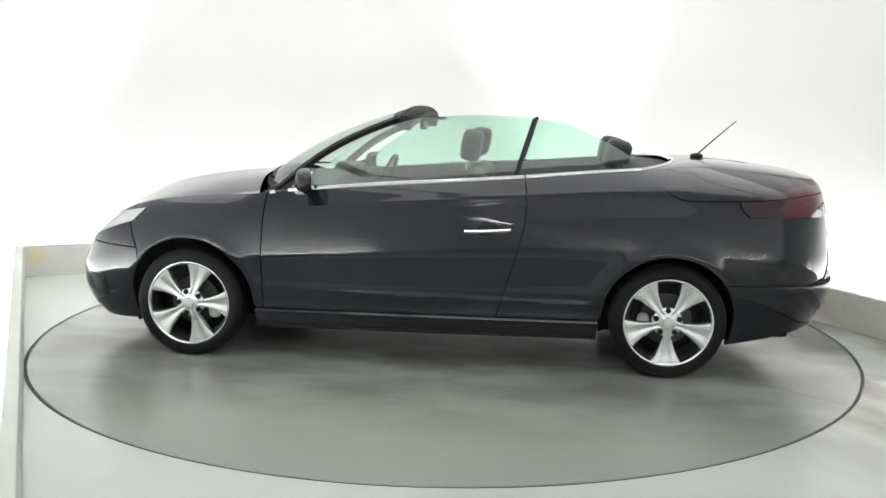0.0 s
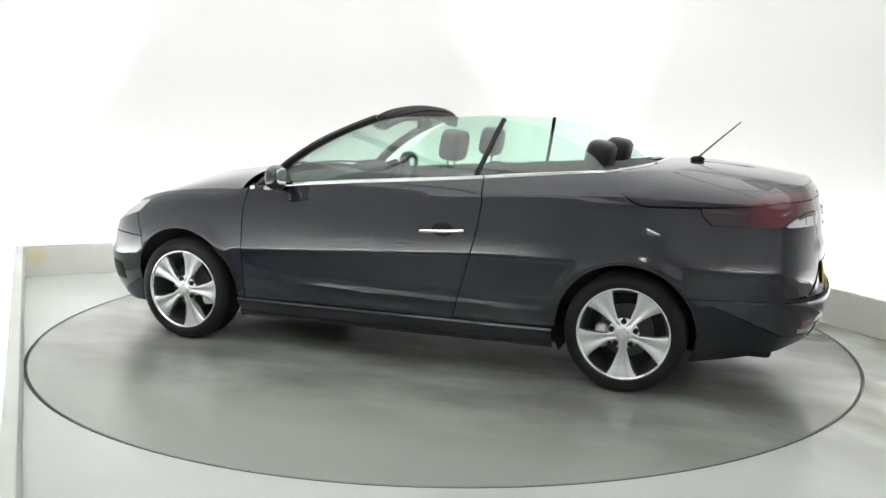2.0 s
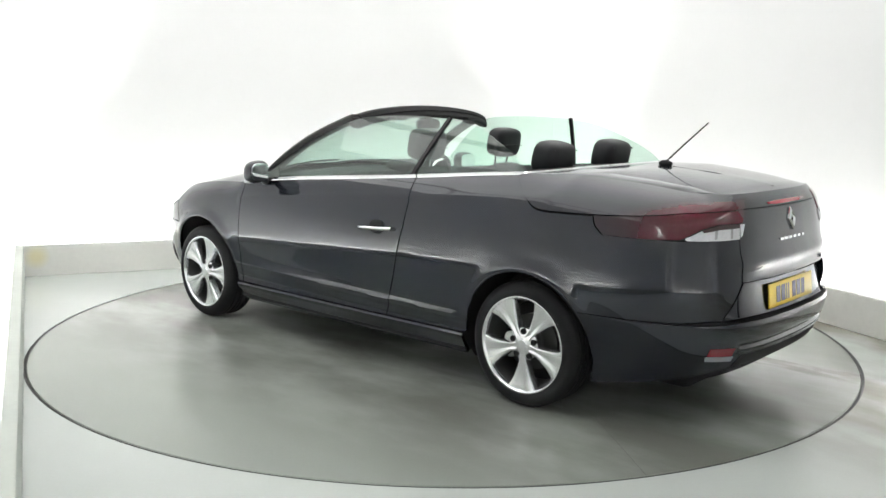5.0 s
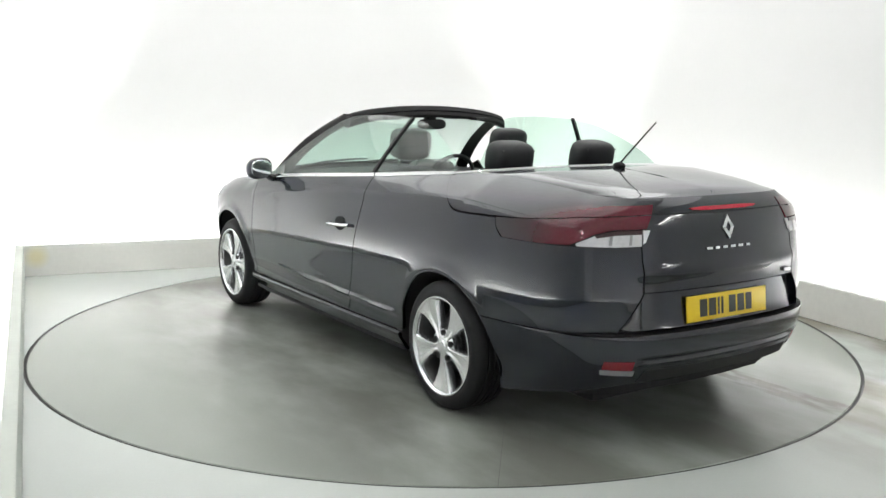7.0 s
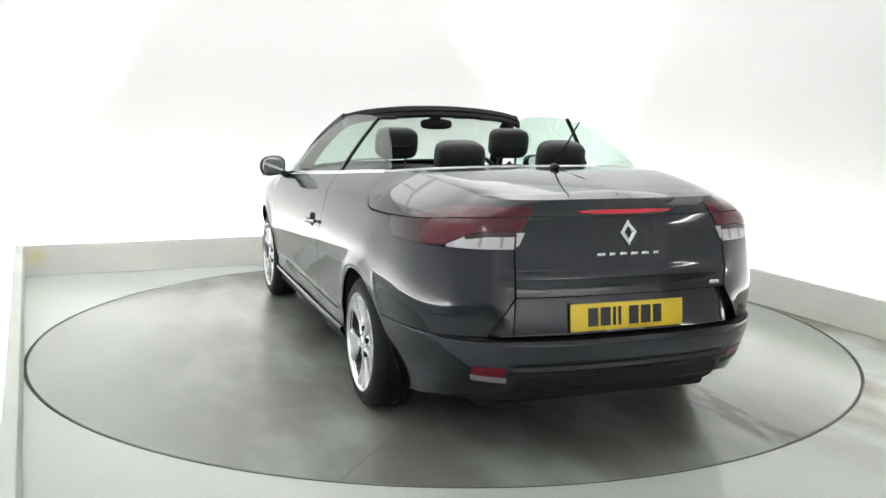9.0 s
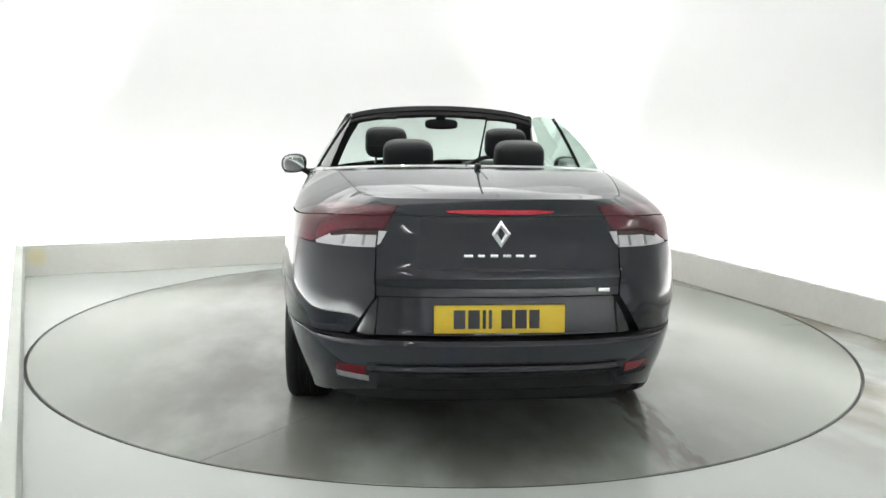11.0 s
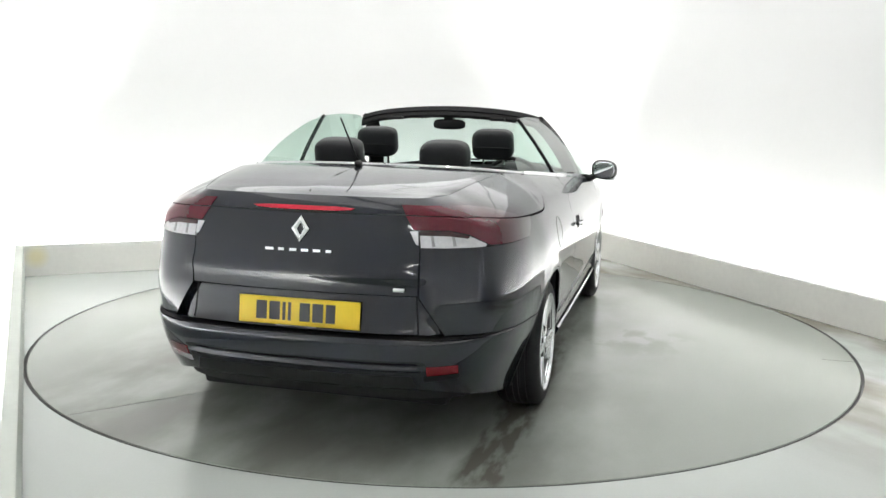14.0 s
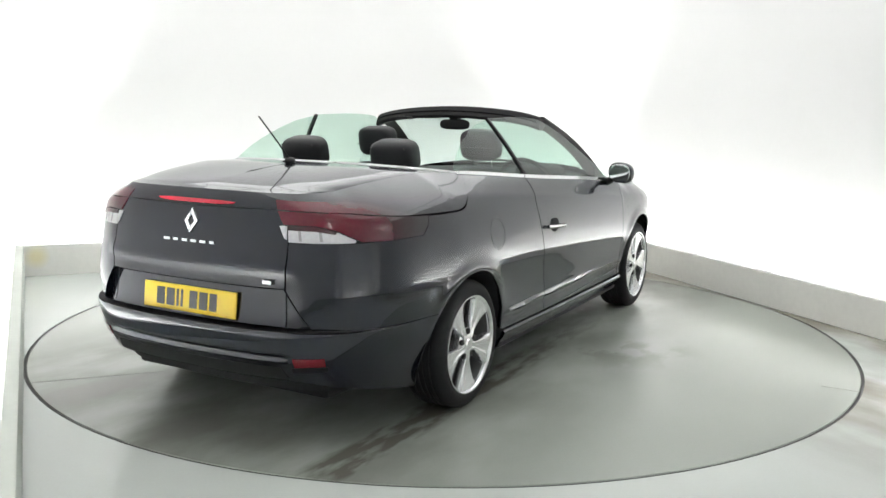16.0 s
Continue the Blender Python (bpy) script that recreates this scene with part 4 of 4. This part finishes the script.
    for i, w_ in enumerate((0.036, 0.026, 0.030, 0.032, 0.032, 0.024)):
        y = 0.128 - 0.0505 * i
        part("name_bar", boxed((xn - 0.004, y - w_ / 2, 0.827), (xn + 0.002, y + w_ / 2, 0.8385), 0.001), CHROME, lid, "small chrome bar of lettering")
    part("trim_bar", boxed((-2.215, -0.438, 0.690), (-2.195, -0.392, 0.706), 0.002, Matrix.Translation((0.0, 0, 0))), CHROME, lid, "small chrome bar of lettering")
    plate = part("number_plate", boxed((-0.004, -0.26, -0.0555), (0.004, 0.26, 0.0555), 0.003, Matrix.Translation((-2.219, 0, 0.583)) @ Matrix.Rotation(radians(6), 4, "Y")), YELLOW, car, "yellow rear number plate")
    y = 0.183
    for w_ in (0.046, 0.046, 0.013, 0.013, 0.0, 0.044, 0.046, 0.040):
        if w_:
            part("plate_bar", boxed((-0.0055, y - w_, -0.037), (-0.0042, y, 0.037), 0, Matrix.Translation((-2.219, 0, 0.583)) @ Matrix.Rotation(radians(6), 4, "Y")), BLACK_INK, plate, "black bar of a plate character", smooth=False)
        y -= (w_ + 0.011) if w_ else 0.026
    part("plate_strip", boxed((-2.228, -0.075, 0.519), (-2.219, 0.10, 0.527), 0.001), WHITE_LENS, plate, "pale strip under the plate")

    # dark inner shell behind the shut lines, open at the wheels
    bm = bmesh.new()
    ns, nz = 150, 26
    for mirror in (False, True):
        rows = []
        for j in range(nz + 1):
            row = []
            for i in range(ns + 1):
                s = end * i / ns
                z = 0.22 + (top_of(s) - 0.04 - 0.22) * j / nz
                row.append((s, z))
            rows.append(row)
        vs = [[bm.verts.new([c * (-1 if mirror and k == 1 else 1) for k, c in enumerate(skin(s, z, -0.045))]) for s, z in row] for row in rows]
        for j in range(nz):
            for i in range(ns):
                s, z = rows[j][i]
                x = plan_point(s)[0]
                if min(math.hypot(x - AXLE, z - HUB_Z), math.hypot(x + AXLE, z - HUB_Z)) > 0.42:
                    bm.faces.new((vs[j][i], vs[j][i + 1], vs[j + 1][i + 1], vs[j + 1][i]))
    loose = [v for v in bm.verts if not v.link_faces]
    bmesh.ops.delete(bm, geom=loose, context="VERTS")
    part("inner_shell", weld(bm), LINER, car, "black inner body shell")
    part("underbody", boxed((-2.0, -0.56, 0.17), (1.95, 0.56, 0.27), 0.03), LINER, car, "black underbody")
    for mirror in (1, -1):
        part("floor_edge", boxed((-0.93, 0.5 * mirror - (0.06 if mirror < 0 else 0) - (0.28 if mirror < 0 else 0), 0.19), (0.93, 0.5 * mirror + (0.34 if mirror > 0 else 0), 0.26), 0.01), LINER, car)
    for ax in (AXLE, -AXLE):
        for mirror in (False, True):
            rows = []
            for k in range(29):
                a_ = radians(-22 + 224 * k / 28)
                rr = ARCH_R[ax > 0] + 0.010
                px, pz = ax + rr * math.cos(a_), HUB_Z + rr * math.sin(a_)
                yo = skin(arc_at_x(px), max(0.17, pz), -0.012)[1]
                rows.append([(px, yo, pz), (px, 0.74, pz), (px, 0.56, pz), (ax, 0.56, HUB_Z)])
            part("wheel_arch_liner", grid(rows, 0, None, None, mirror), LINER, car, "black wheel arch liner")
            # rolled edge of the arch
            lip = []
            for k in range(31):
                a_ = radians((-19 if ax > 0 else 1) + ((180 - 1 + 19) if ax > 0 else 200) * k / 30)
                px, pz = ax + ARCH_R[ax > 0] * math.cos(a_), HUB_Z + ARCH_R[ax > 0] * math.sin(a_)
                p = skin(arc_at_x(px), pz, -0.004)
                lip.append((p[0], -p[1] if mirror else p[1], p[2]))
            part("arch_lip", tube(lip, 0.006, 8), PAINT, car)

    # chrome waist line, door by door, and round the deck
    for mirror in (False, True):
        for xa, xb_ in ((0.835, 0.805), (0.735, -0.531), (-0.539, -1.15)):
            path = []
            for i in range(31):
                x = xa + (xb_ - xa) * i / 30
                p = skin(arc_at_x(x), top_of(arc_at_x(x)), 0.0)
                path.append((p[0], -p[1] if mirror else p[1], p[2] + 0.002))
            part("chrome_strip", sweep(path, [(-0.008, -0.010), (0.007, -0.010), (0.0095, 0.0), (0.006, 0.009), (-0.007, 0.009)]), CHROME, car, "bright chrome waist strip")
    path = [(p[0] + 0.006, p[1] * sgn, p[2] + 0.001) for sgn, seq in ((1, front_edge[::-1]), (-1, front_edge[1:])) for p in seq]
    part("deck_strip", sweep(path, [(-0.010, -0.006), (0.010, -0.006), (0.008, 0.006), (-0.008, 0.006)]), CHROME, car, "bright chrome strip across the deck")

    # door furniture
    for d, mirror in doors:
        k = -1 if mirror else 1
        pts = []
        for i in range(13):
            f = i / 12
            x = -0.232 - 0.236 * f
            s = skin(arc_at_x(x), 0.764, 0)
            pts.append((x, k * (s[1] + 0.012 + 0.016 * math.sin(math.pi * f) ** 0.5), 0.7565 + 0.013 * f))
        h = part("door_handle", tube(pts, 0.012, 10, 1.0, 0.85), CHROME, d, "chrome bar door handle")
        part("handle_cup", blob((0.060, 0.006, 0.043), (-0.35, k * (skin(arc_at_x(-0.35), 0.764)[1] - 0.001), 0.764), 2.2, 24, 12), LINER, d, "dark recess behind the handle")
    # fuel flap on the right wing
    ring = []
    for i in range(33):
        a_ = 2 * math.pi * i / 32
        p = skin(arc_at_x(-1.06 + 0.075 * math.cos(a_)), 0.80 + 0.075 * math.sin(a_), 0.0)
        ring.append((p[0], -p[1], p[2]))
    part("fuel_flap", tube(ring, 0.0012, 6), TRIM, car, "round fuel flap seam")
    return doors


def waist(x, inner=0.0, lift=0.0):
    p = skin(arc_at_x(x), top_of(arc_at_x(x)), -inner)
    return (p[0], p[1], p[2] + lift)


def glass_y(x, z):
    """The side windows lean inward as they rise."""
    w = waist(x, 0.018)
    h = max(0.0, z - w[2])
    return w[1] - 0.52 * h - 0.38 * h * h


def car_upper(car, doors):
    # windscreen, pillars, header
    base = [(1.03 - 0.20 * (u ** 2) - 0.02 * u ** 4, 0.735 * u, 0.995 - 0.035 * u * u) for u in (i / 14 for i in range(15))]
    top = [(0.205 - 0.03 * u * u, 0.560 * u, 1.388 - 0.045 * u * u) for u in (i / 14 for i in range(15))]
    rows = []
    for j in range(13):
        v = j / 12
        row = []
        for b, t in zip(base, top):
            p = [b[k] + (t[k] - b[k]) * v for k in range(3)]
            p[0] += 0.035 * math.sin(math.pi * v)
            p[2] += 0.030 * math.sin(math.pi * v)
            row.append(tuple(p))
        rows.append(row)
    bm = bmesh.new()
    for mirror in (False, True):
        grid(rows, 0, None, bm, mirror)
    ob = part("windscreen", weld(bm), SCREEN, car, "clear greenish windscreen")
    ob.visible_shadow = False
    for mirror in (False, True):
        k = -1 if mirror else 1
        path = [(r[-1][0] + 0.005, k * (r[-1][1] + 0.012), r[-1][2]) for r in rows]
        path = [(0.90, k * 0.775, 0.915)] + path
        part("windscreen_pillar", sweep(path, [(-0.074, -0.030), (0.020, -0.030), (0.028, -0.004), (0.012, 0.009), (-0.040, 0.005)] if not mirror else [(0.074, -0.030), (-0.020, -0.030), (-0.028, -0.004), (-0.012, 0.009), (0.040, 0.005)]), TRIM, car, "black windscreen pillar")
    prof = [(0.112, -0.030), (0.106, -0.012), (0.055, 0.004), (0.0, 0.008), (-0.030, -0.002), (-0.052, -0.020), (-0.058, -0.040), (-0.046, -0.056), (-0.02, -0.056), (0.05, -0.052)]
    rings = []
    bm = bmesh.new()
    for i in range(37):
        u = -1 + 2 * i / 36
        y = 0.585 * u
        drop = 0.046 * u * u + 0.020 * abs(u) ** 8
        back_ = 0.02 * u * u
        pinch = 1 - 0.42 * abs(u) ** 6
        rings.append([bm.verts.new((0.122 + back_ + a * pinch, y, 1.390 - drop + b)) for a, b in prof])
    for a, b in zip(rings, rings[1:]):
        for i in range(len(prof)):
            bm.faces.new((a[i], a[(i + 1) % len(prof)], b[(i + 1) % len(prof)], b[i]))
    bm.faces.new(rings[0])
    bm.faces.new(rings[-1])
    header = part("windscreen_header", bm, PLASTIC, car, "black windscreen header rail")
    rings = []
    bm = bmesh.new()
    seal_prof = [(0.040, 0.000), (0.034, 0.014), (0.012, 0.017), (0.004, 0.009), (-0.006, 0.016), (-0.030, 0.013), (-0.038, 0.003), (-0.046, 0.006), (-0.062, -0.010), (-0.052, -0.022), (-0.02, -0.006)]
    for i in range(37):
        u = -1 + 2 * i / 36
        drop = 0.046 * u * u + 0.014 * abs(u) ** 8
        rings.append([bm.verts.new((0.128 + 0.02 * u * u + a * (1 - 0.25 * abs(u) ** 6), 0.570 * u, 1.390 - drop + b)) for a, b in seal_prof])
    for a, b in zip(rings, rings[1:]):
        for i in range(len(seal_prof)):
            bm.faces.new((a[i], a[(i + 1) % len(seal_prof)], b[(i + 1) % len(seal_prof)], b[i]))
    bm.faces.new(rings[0])
    bm.faces.new(rings[-1])
    part("header_seal", bm, RUBBER, header, "black rubber roof seal")
    for y in (-0.33, 0.33):
        part("roof_latch", boxed((0.02, y - 0.045, 1.318), (0.10, y + 0.045, 1.338), 0.006), PLASTIC, header)
        part("sun_visor", boxed((0.115, y - 0.17, 1.326), (0.225, y + 0.17, 1.342), 0.006, None), DASH, header, "dark grey folded sun visor")
    mirror_ob = part("interior_mirror", blob((0.018, 0.105, 0.033), (0.115, -0.005, 1.292), 3.2), TRIM, car, "black interior mirror")
    part("mirror_stem", boxed((0.10, -0.03, 1.31), (0.16, 0.03, 1.355), 0.008), TRIM, mirror_ob)

    for y0, y1 in ((0.52, -0.02), (-0.06, -0.58)):
        arm = [(1.02 - 0.20 * (y / 0.735) ** 2 - 0.05 * f, y, 1.004 - 0.035 * (y / 0.735) ** 2 + 0.022 * f + 0.006 * math.sin(math.pi * f)) for f, y in ((i / 8, y0 + (y1 - y0) * i / 8) for i in range(9))]
        part("wiper", tube(arm, 0.008, 8, 0.7), TRIM, car, "black windscreen wiper")

    # side windows
    door_top = curve_through([(0.74, 0.955), (0.62, 1.035), (0.45, 1.150), (0.28, 1.255), (0.14, 1.318), (0.03, 1.340), (-0.25, 1.350), (-0.57, 1.342)])
    quarter_top = curve_through([(-0.56, 1.340), (-0.74, 1.310), (-0.95, 1.232), (-1.08, 1.160), (-1.15, 1.100)])
    for d, mirror in doors:
        k = -1 if mirror else 1
        rows = []
        for j in range(11):
            v = j / 10
            row = []
            for i in range(31):
                f = i / 30
                x = 0.73 - 1.20 * f
                xt = 0.73 - 1.295 * f
                zb = waist(x)[2] - 0.01
                zt = max(zb + 0.002, door_top(xt))
                xx, z = x + (xt - x) * v, zb + (zt - zb) * v
                row.append((xx, glass_y(xx, z), z))
            rows.append(row)
        ob = part("door_window", grid(rows, 0.003, None, None, mirror), GLASS, d, "raised green-tinted door window")
        ob.visible_shadow = False
        seal = [(r[-1][0] - 0.008, k * (r[-1][1] + 0.001), r[-1][2]) for r in rows]
        part("window_seal", sweep(seal, [(-0.007, -0.011), (0.007, -0.011), (0.007, 0.011), (-0.007, 0.011)], ups=(1, 0, 0)), TRIM, d, "black upright window seal")
        rows = []
        for j in range(9):
            v = j / 8
            row = []
            for i in range(25):
                f = i / 24
                x = -0.492 - 0.655 * f
                xt = -0.587 - 0.56 * f
                zb = waist(x)[2] - 0.01
                zt = max(zb + 0.002, quarter_top(xt))
                xx, z = x + (xt - x) * v, zb + (zt - zb) * v
                row.append((xx, glass_y(xx, z), z))
            rows.append(row)
        ob = part("quarter_window", grid(rows, 0.003, None, None, mirror), GLASS, car, "raised green-tinted quarter window")
        ob.visible_shadow = False
        # mirror
        c = (0.626, 0.950 * k, 0.998)
        bm = blob((0.054, 0.086, 0.066), c, 2.5, 32, 20)
        for v in bm.verts:
            if v.co.x < c[0] - 0.035:
                v.co.x = c[0] - 0.035 - (c[0] - 0.035 - v.co.x) * 0.15
            out = (v.co.y * k - 0.855) / 0.2
            v.co.x -= 0.03 * out
            v.co.z += 0.012 * (1 - out)
        housing = part("door_mirror", bm, PAINT, car, "dark door mirror housing")
        bm = blob((0.003, 0.070, 0.054), (c[0] - 0.0375, c[1], c[2] + 0.006), 2.8, 28, 12)
        for v in bm.verts:
            v.co.x -= 0.03 * (v.co.y * k - 0.855) / 0.2
        part("mirror_glass", bm, MIRROR, housing, "mirror glass")
        part("mirror_arm", tube([(0.665, 0.80 * k, 0.928), (0.65, 0.85 * k, 0.938), (0.635, 0.895 * k, 0.968)], 0.032, 10, 0.9, 0.75), TRIM, housing, "black mirror arm")
        part("indicator", blob((0.028, 0.036, 0.012), (0.632, 0.985 * k, 0.946), 2.4, 20, 10), WHITE_LENS, housing, "pale indicator strip")
        part("mirror_triangle", grid([[(0.80, (0.80) * k, 0.935), (0.70, 0.795 * k, 0.95), (0.60, 0.79 * k, 0.96)], [(0.80, 0.79 * k, 0.945), (0.72, 0.775 * k, 1.0), (0.64, 0.765 * k, 1.025)]], 0.01, (0, -k, 0)), TRIM, d)

    # tonneau shelf, cowl, dashboard, tub
    bm = bmesh.new()
    rows = []
    for i in range(9):
        x = -1.06
        row = []
        for j in range(25):
            u = -1 + 2 * j / 24
            w = 0.672 - 0.01 * i / 8
            row.append((x - (0.30 - 0.19 * abs(u) ** 3.5) * i / 8, w * u, 1.084 + 0.012 * math.sin(math.pi * min(1, (i + 1.2) / 9.2)) * (1 - abs(u) ** 6) + 0.012 * (1 - u * u)))
        rows.append(row)
    part("tonneau_shelf", grid(rows, 0.03, (0, 0, -1), bm), PLASTIC, car, "black rear shelf behind the seats")
    rows = [[(0.985 + dx - 0.20 * u * u, 0.80 * u, z - 0.055 * u * u) for u in (-1 + 2 * j / 24 for j in range(25))] for dx, z in ((0.05, 0.992), (0.02, 0.985), (-0.03, 0.982))]
    part("cowl", grid(rows, 0.03, (0, 0, -1)), PLASTIC, car, "black cowl below the windscreen")
    rows = [[(x - 0.14 * u * u, 0.74 * u, z - 0.02 * u * u) for u in (-1 + 2 * j / 24 for j in range(25))] for x, z in ((0.96, 0.972), (0.85, 0.985), (0.70, 0.985), (0.62, 0.965), (0.58, 0.90), (0.60, 0.70), (0.62, 0.40))]
    part("dashboard", grid(rows, 0.0), DASH, car, "dark grey dashboard")
    part("instrument_hood", blob((0.10, 0.17, 0.05), (0.66, -0.37, 0.985), 2.5), DASH, car, "dark instrument hood")
    part("cabin_floor", boxed((-1.15, -0.66, 0.29), (0.9, 0.66, 0.33), 0.01), CARPET, car, "black carpet")
    part("centre_console", boxed((-0.75, -0.11, 0.33), (0.62, 0.11, 0.60), 0.03), DASH, car, "dark centre console")
    for mirror in (False, True):
        rows = []
        for drop, inn in ((0.004, 0.014), (0.002, 0.03), (-0.006, 0.06), (0.02, 0.085), (0.12, 0.10), (0.30, 0.11), (0.70, 0.12)):
            row = []
            for i in range(41):
                x = 0.82 - 1.98 * i / 40
                w = waist(x, inn)
                row.append((w[0], w[1], max(0.31, w[2] - drop)))
            rows.append(row)
        part("side_trim", grid(rows, 0, None, None, mirror), DASH, car, "dark inner side trim")
    part("rear_bulkhead", boxed((-1.20, -0.60, 0.32), (-1.13, 0.60, 1.07), 0.02), CARPET, car)
    steer = lathe([(0.185 + 0.014 * math.cos(2 * math.pi * i / 10), 0.014 * math.sin(2 * math.pi * i / 10)) for i in range(11)], "x", 36)
    wheel_m = Matrix.Translation((0.43, -0.37, 0.905)) @ Matrix.Rotation(radians(-24), 4, "Y")
    bmesh.ops.transform(steer, matrix=wheel_m, verts=steer.verts)
    sw = part("steering_wheel", steer, LEATHER, car, "black steering wheel")
    part("steering_boss", blob((0.03, 0.075, 0.065), wheel_m @ Vector((0.01, 0, 0)), 2.5), DASH, sw)
    part("steering_column", tube([wheel_m @ Vector((0.02, 0, 0)), (0.66, -0.37, 0.80)], 0.04, 10), DASH, sw)
    for a in (0, 180, 270):
        v = Vector((0.004, 0.18 * math.cos(radians(a)), 0.18 * math.sin(radians(a))))
        part("steering_spoke", tube([wheel_m @ Vector((0.004, 0, 0)), wheel_m @ v], 0.016, 8, 0.8), ALLOY, sw)

    # seats
    for y in (0.36, -0.36):
        seat = new("front_seat")
        seat.parent = car
        seat["label"] = "dark leather front seat with headrest"
        back = Matrix.Rotation(radians(-20), 3, "Y")
        part("seat_cushion", blob((0.27, 0.245, 0.10), (0.12, y, 0.50), 3.5), LEATHER, seat)
        part("seat_base", boxed((-0.10, y - 0.20, 0.33), (0.32, y + 0.20, 0.44), 0.02), PLASTIC, seat)
        part("seat_back", blob((0.085, 0.245, 0.300), (-0.160, y, 0.770), 3.2, m=back), LEATHER, seat)
        for s in (-1, 1):
            part("side_bolster", blob((0.085, 0.05, 0.23), (-0.13, y + 0.205 * s, 0.745), 2.8, m=back), LEATHER, seat)
            part("headrest_post", tube([(-0.19, y + 0.06 * s, 1.05), (-0.205, y + 0.06 * s, 1.15)], 0.007, 8), CHROME, seat, "thin steel headrest post")
        part("headrest", blob((0.060, 0.124, 0.090), (-0.215, y, 1.186), 4.0, m=Matrix.Rotation(radians(-10), 3, "Y")), LEATHER, seat, "rounded dark leather headrest")
        part("headrest_piping", tube([(-0.27, y - 0.115, 1.165), (-0.281, y - 0.06, 1.168), (-0.283, y, 1.169), (-0.281, y + 0.06, 1.168), (-0.27, y + 0.115, 1.165)], 0.003, 6), PLASTIC, seat)
    for y in (0.285, -0.285):
        seat = new("rear_seat")
        seat.parent = car
        seat["label"] = "dark leather rear seat with headrest"
        part("seat_cushion", blob((0.25, 0.27, 0.10), (-0.70, y, 0.50), 3.5), LEATHER, seat)
        part("seat_back", blob((0.08, 0.27, 0.33), (-1.0, y, 0.78), 3.4, m=Matrix.Rotation(radians(-14), 3, "Y")), LEATHER, seat)
        part("headrest", blob((0.074, 0.128, 0.088), (-1.045, y, 1.146), 3.7, m=Matrix.Rotation(radians(-12), 3, "Y")), LEATHER, seat, "broad rounded dark headrest")
        part("headrest_piping", tube([(-1.122, y - 0.105, 1.185), (-1.098, y - 0.05, 1.203), (-1.094, y, 1.206), (-1.098, y + 0.05, 1.203), (-1.122, y + 0.105, 1.185)], 0.003, 6), PLASTIC, seat)

    # aerial on the deck
    aerial = part("aerial", tube([(-1.545, 0, 1.148), (-1.65, 0, 1.247), (-1.758, 0, 1.345)], 0.0046, 8, 0.7), TRIM, car, "thin black whip aerial")
    part("aerial_foot", blob((0.040, 0.015, 0.018), (-1.538, 0, 1.134), 2.0, 20, 12), TRIM, aerial, "black aerial foot")


def convertible():
    car = tagged(new("convertible_car"), "dark metallic grey convertible car with its roof folded away", "car")
    doors = car_body(car)
    car_upper(car, doors)
    for x in (AXLE, -AXLE):
        for side in (1, -1):
            wheel(car, x, side, -18 if x > 0 else 0)
    return car


booth()
disc = turntable()
car = convertible()


# ---------------------------------------------------------------- the turning
def motions():
    def turn_at(t):
        return 173.656 - 7.0197 * t
    times = [0.5 * i for i in range(33)]
    shift = Matrix.Translation((0.0252, 0.0277, 0.0))
    walk(disc, [(t, pose(0, 0, 0, 0, 0, turn_at(t))) for t in times])
    walk(car, [(t, pose(0, 0, 0, 0, 0, turn_at(t)) @ shift) for t in times])


motions()
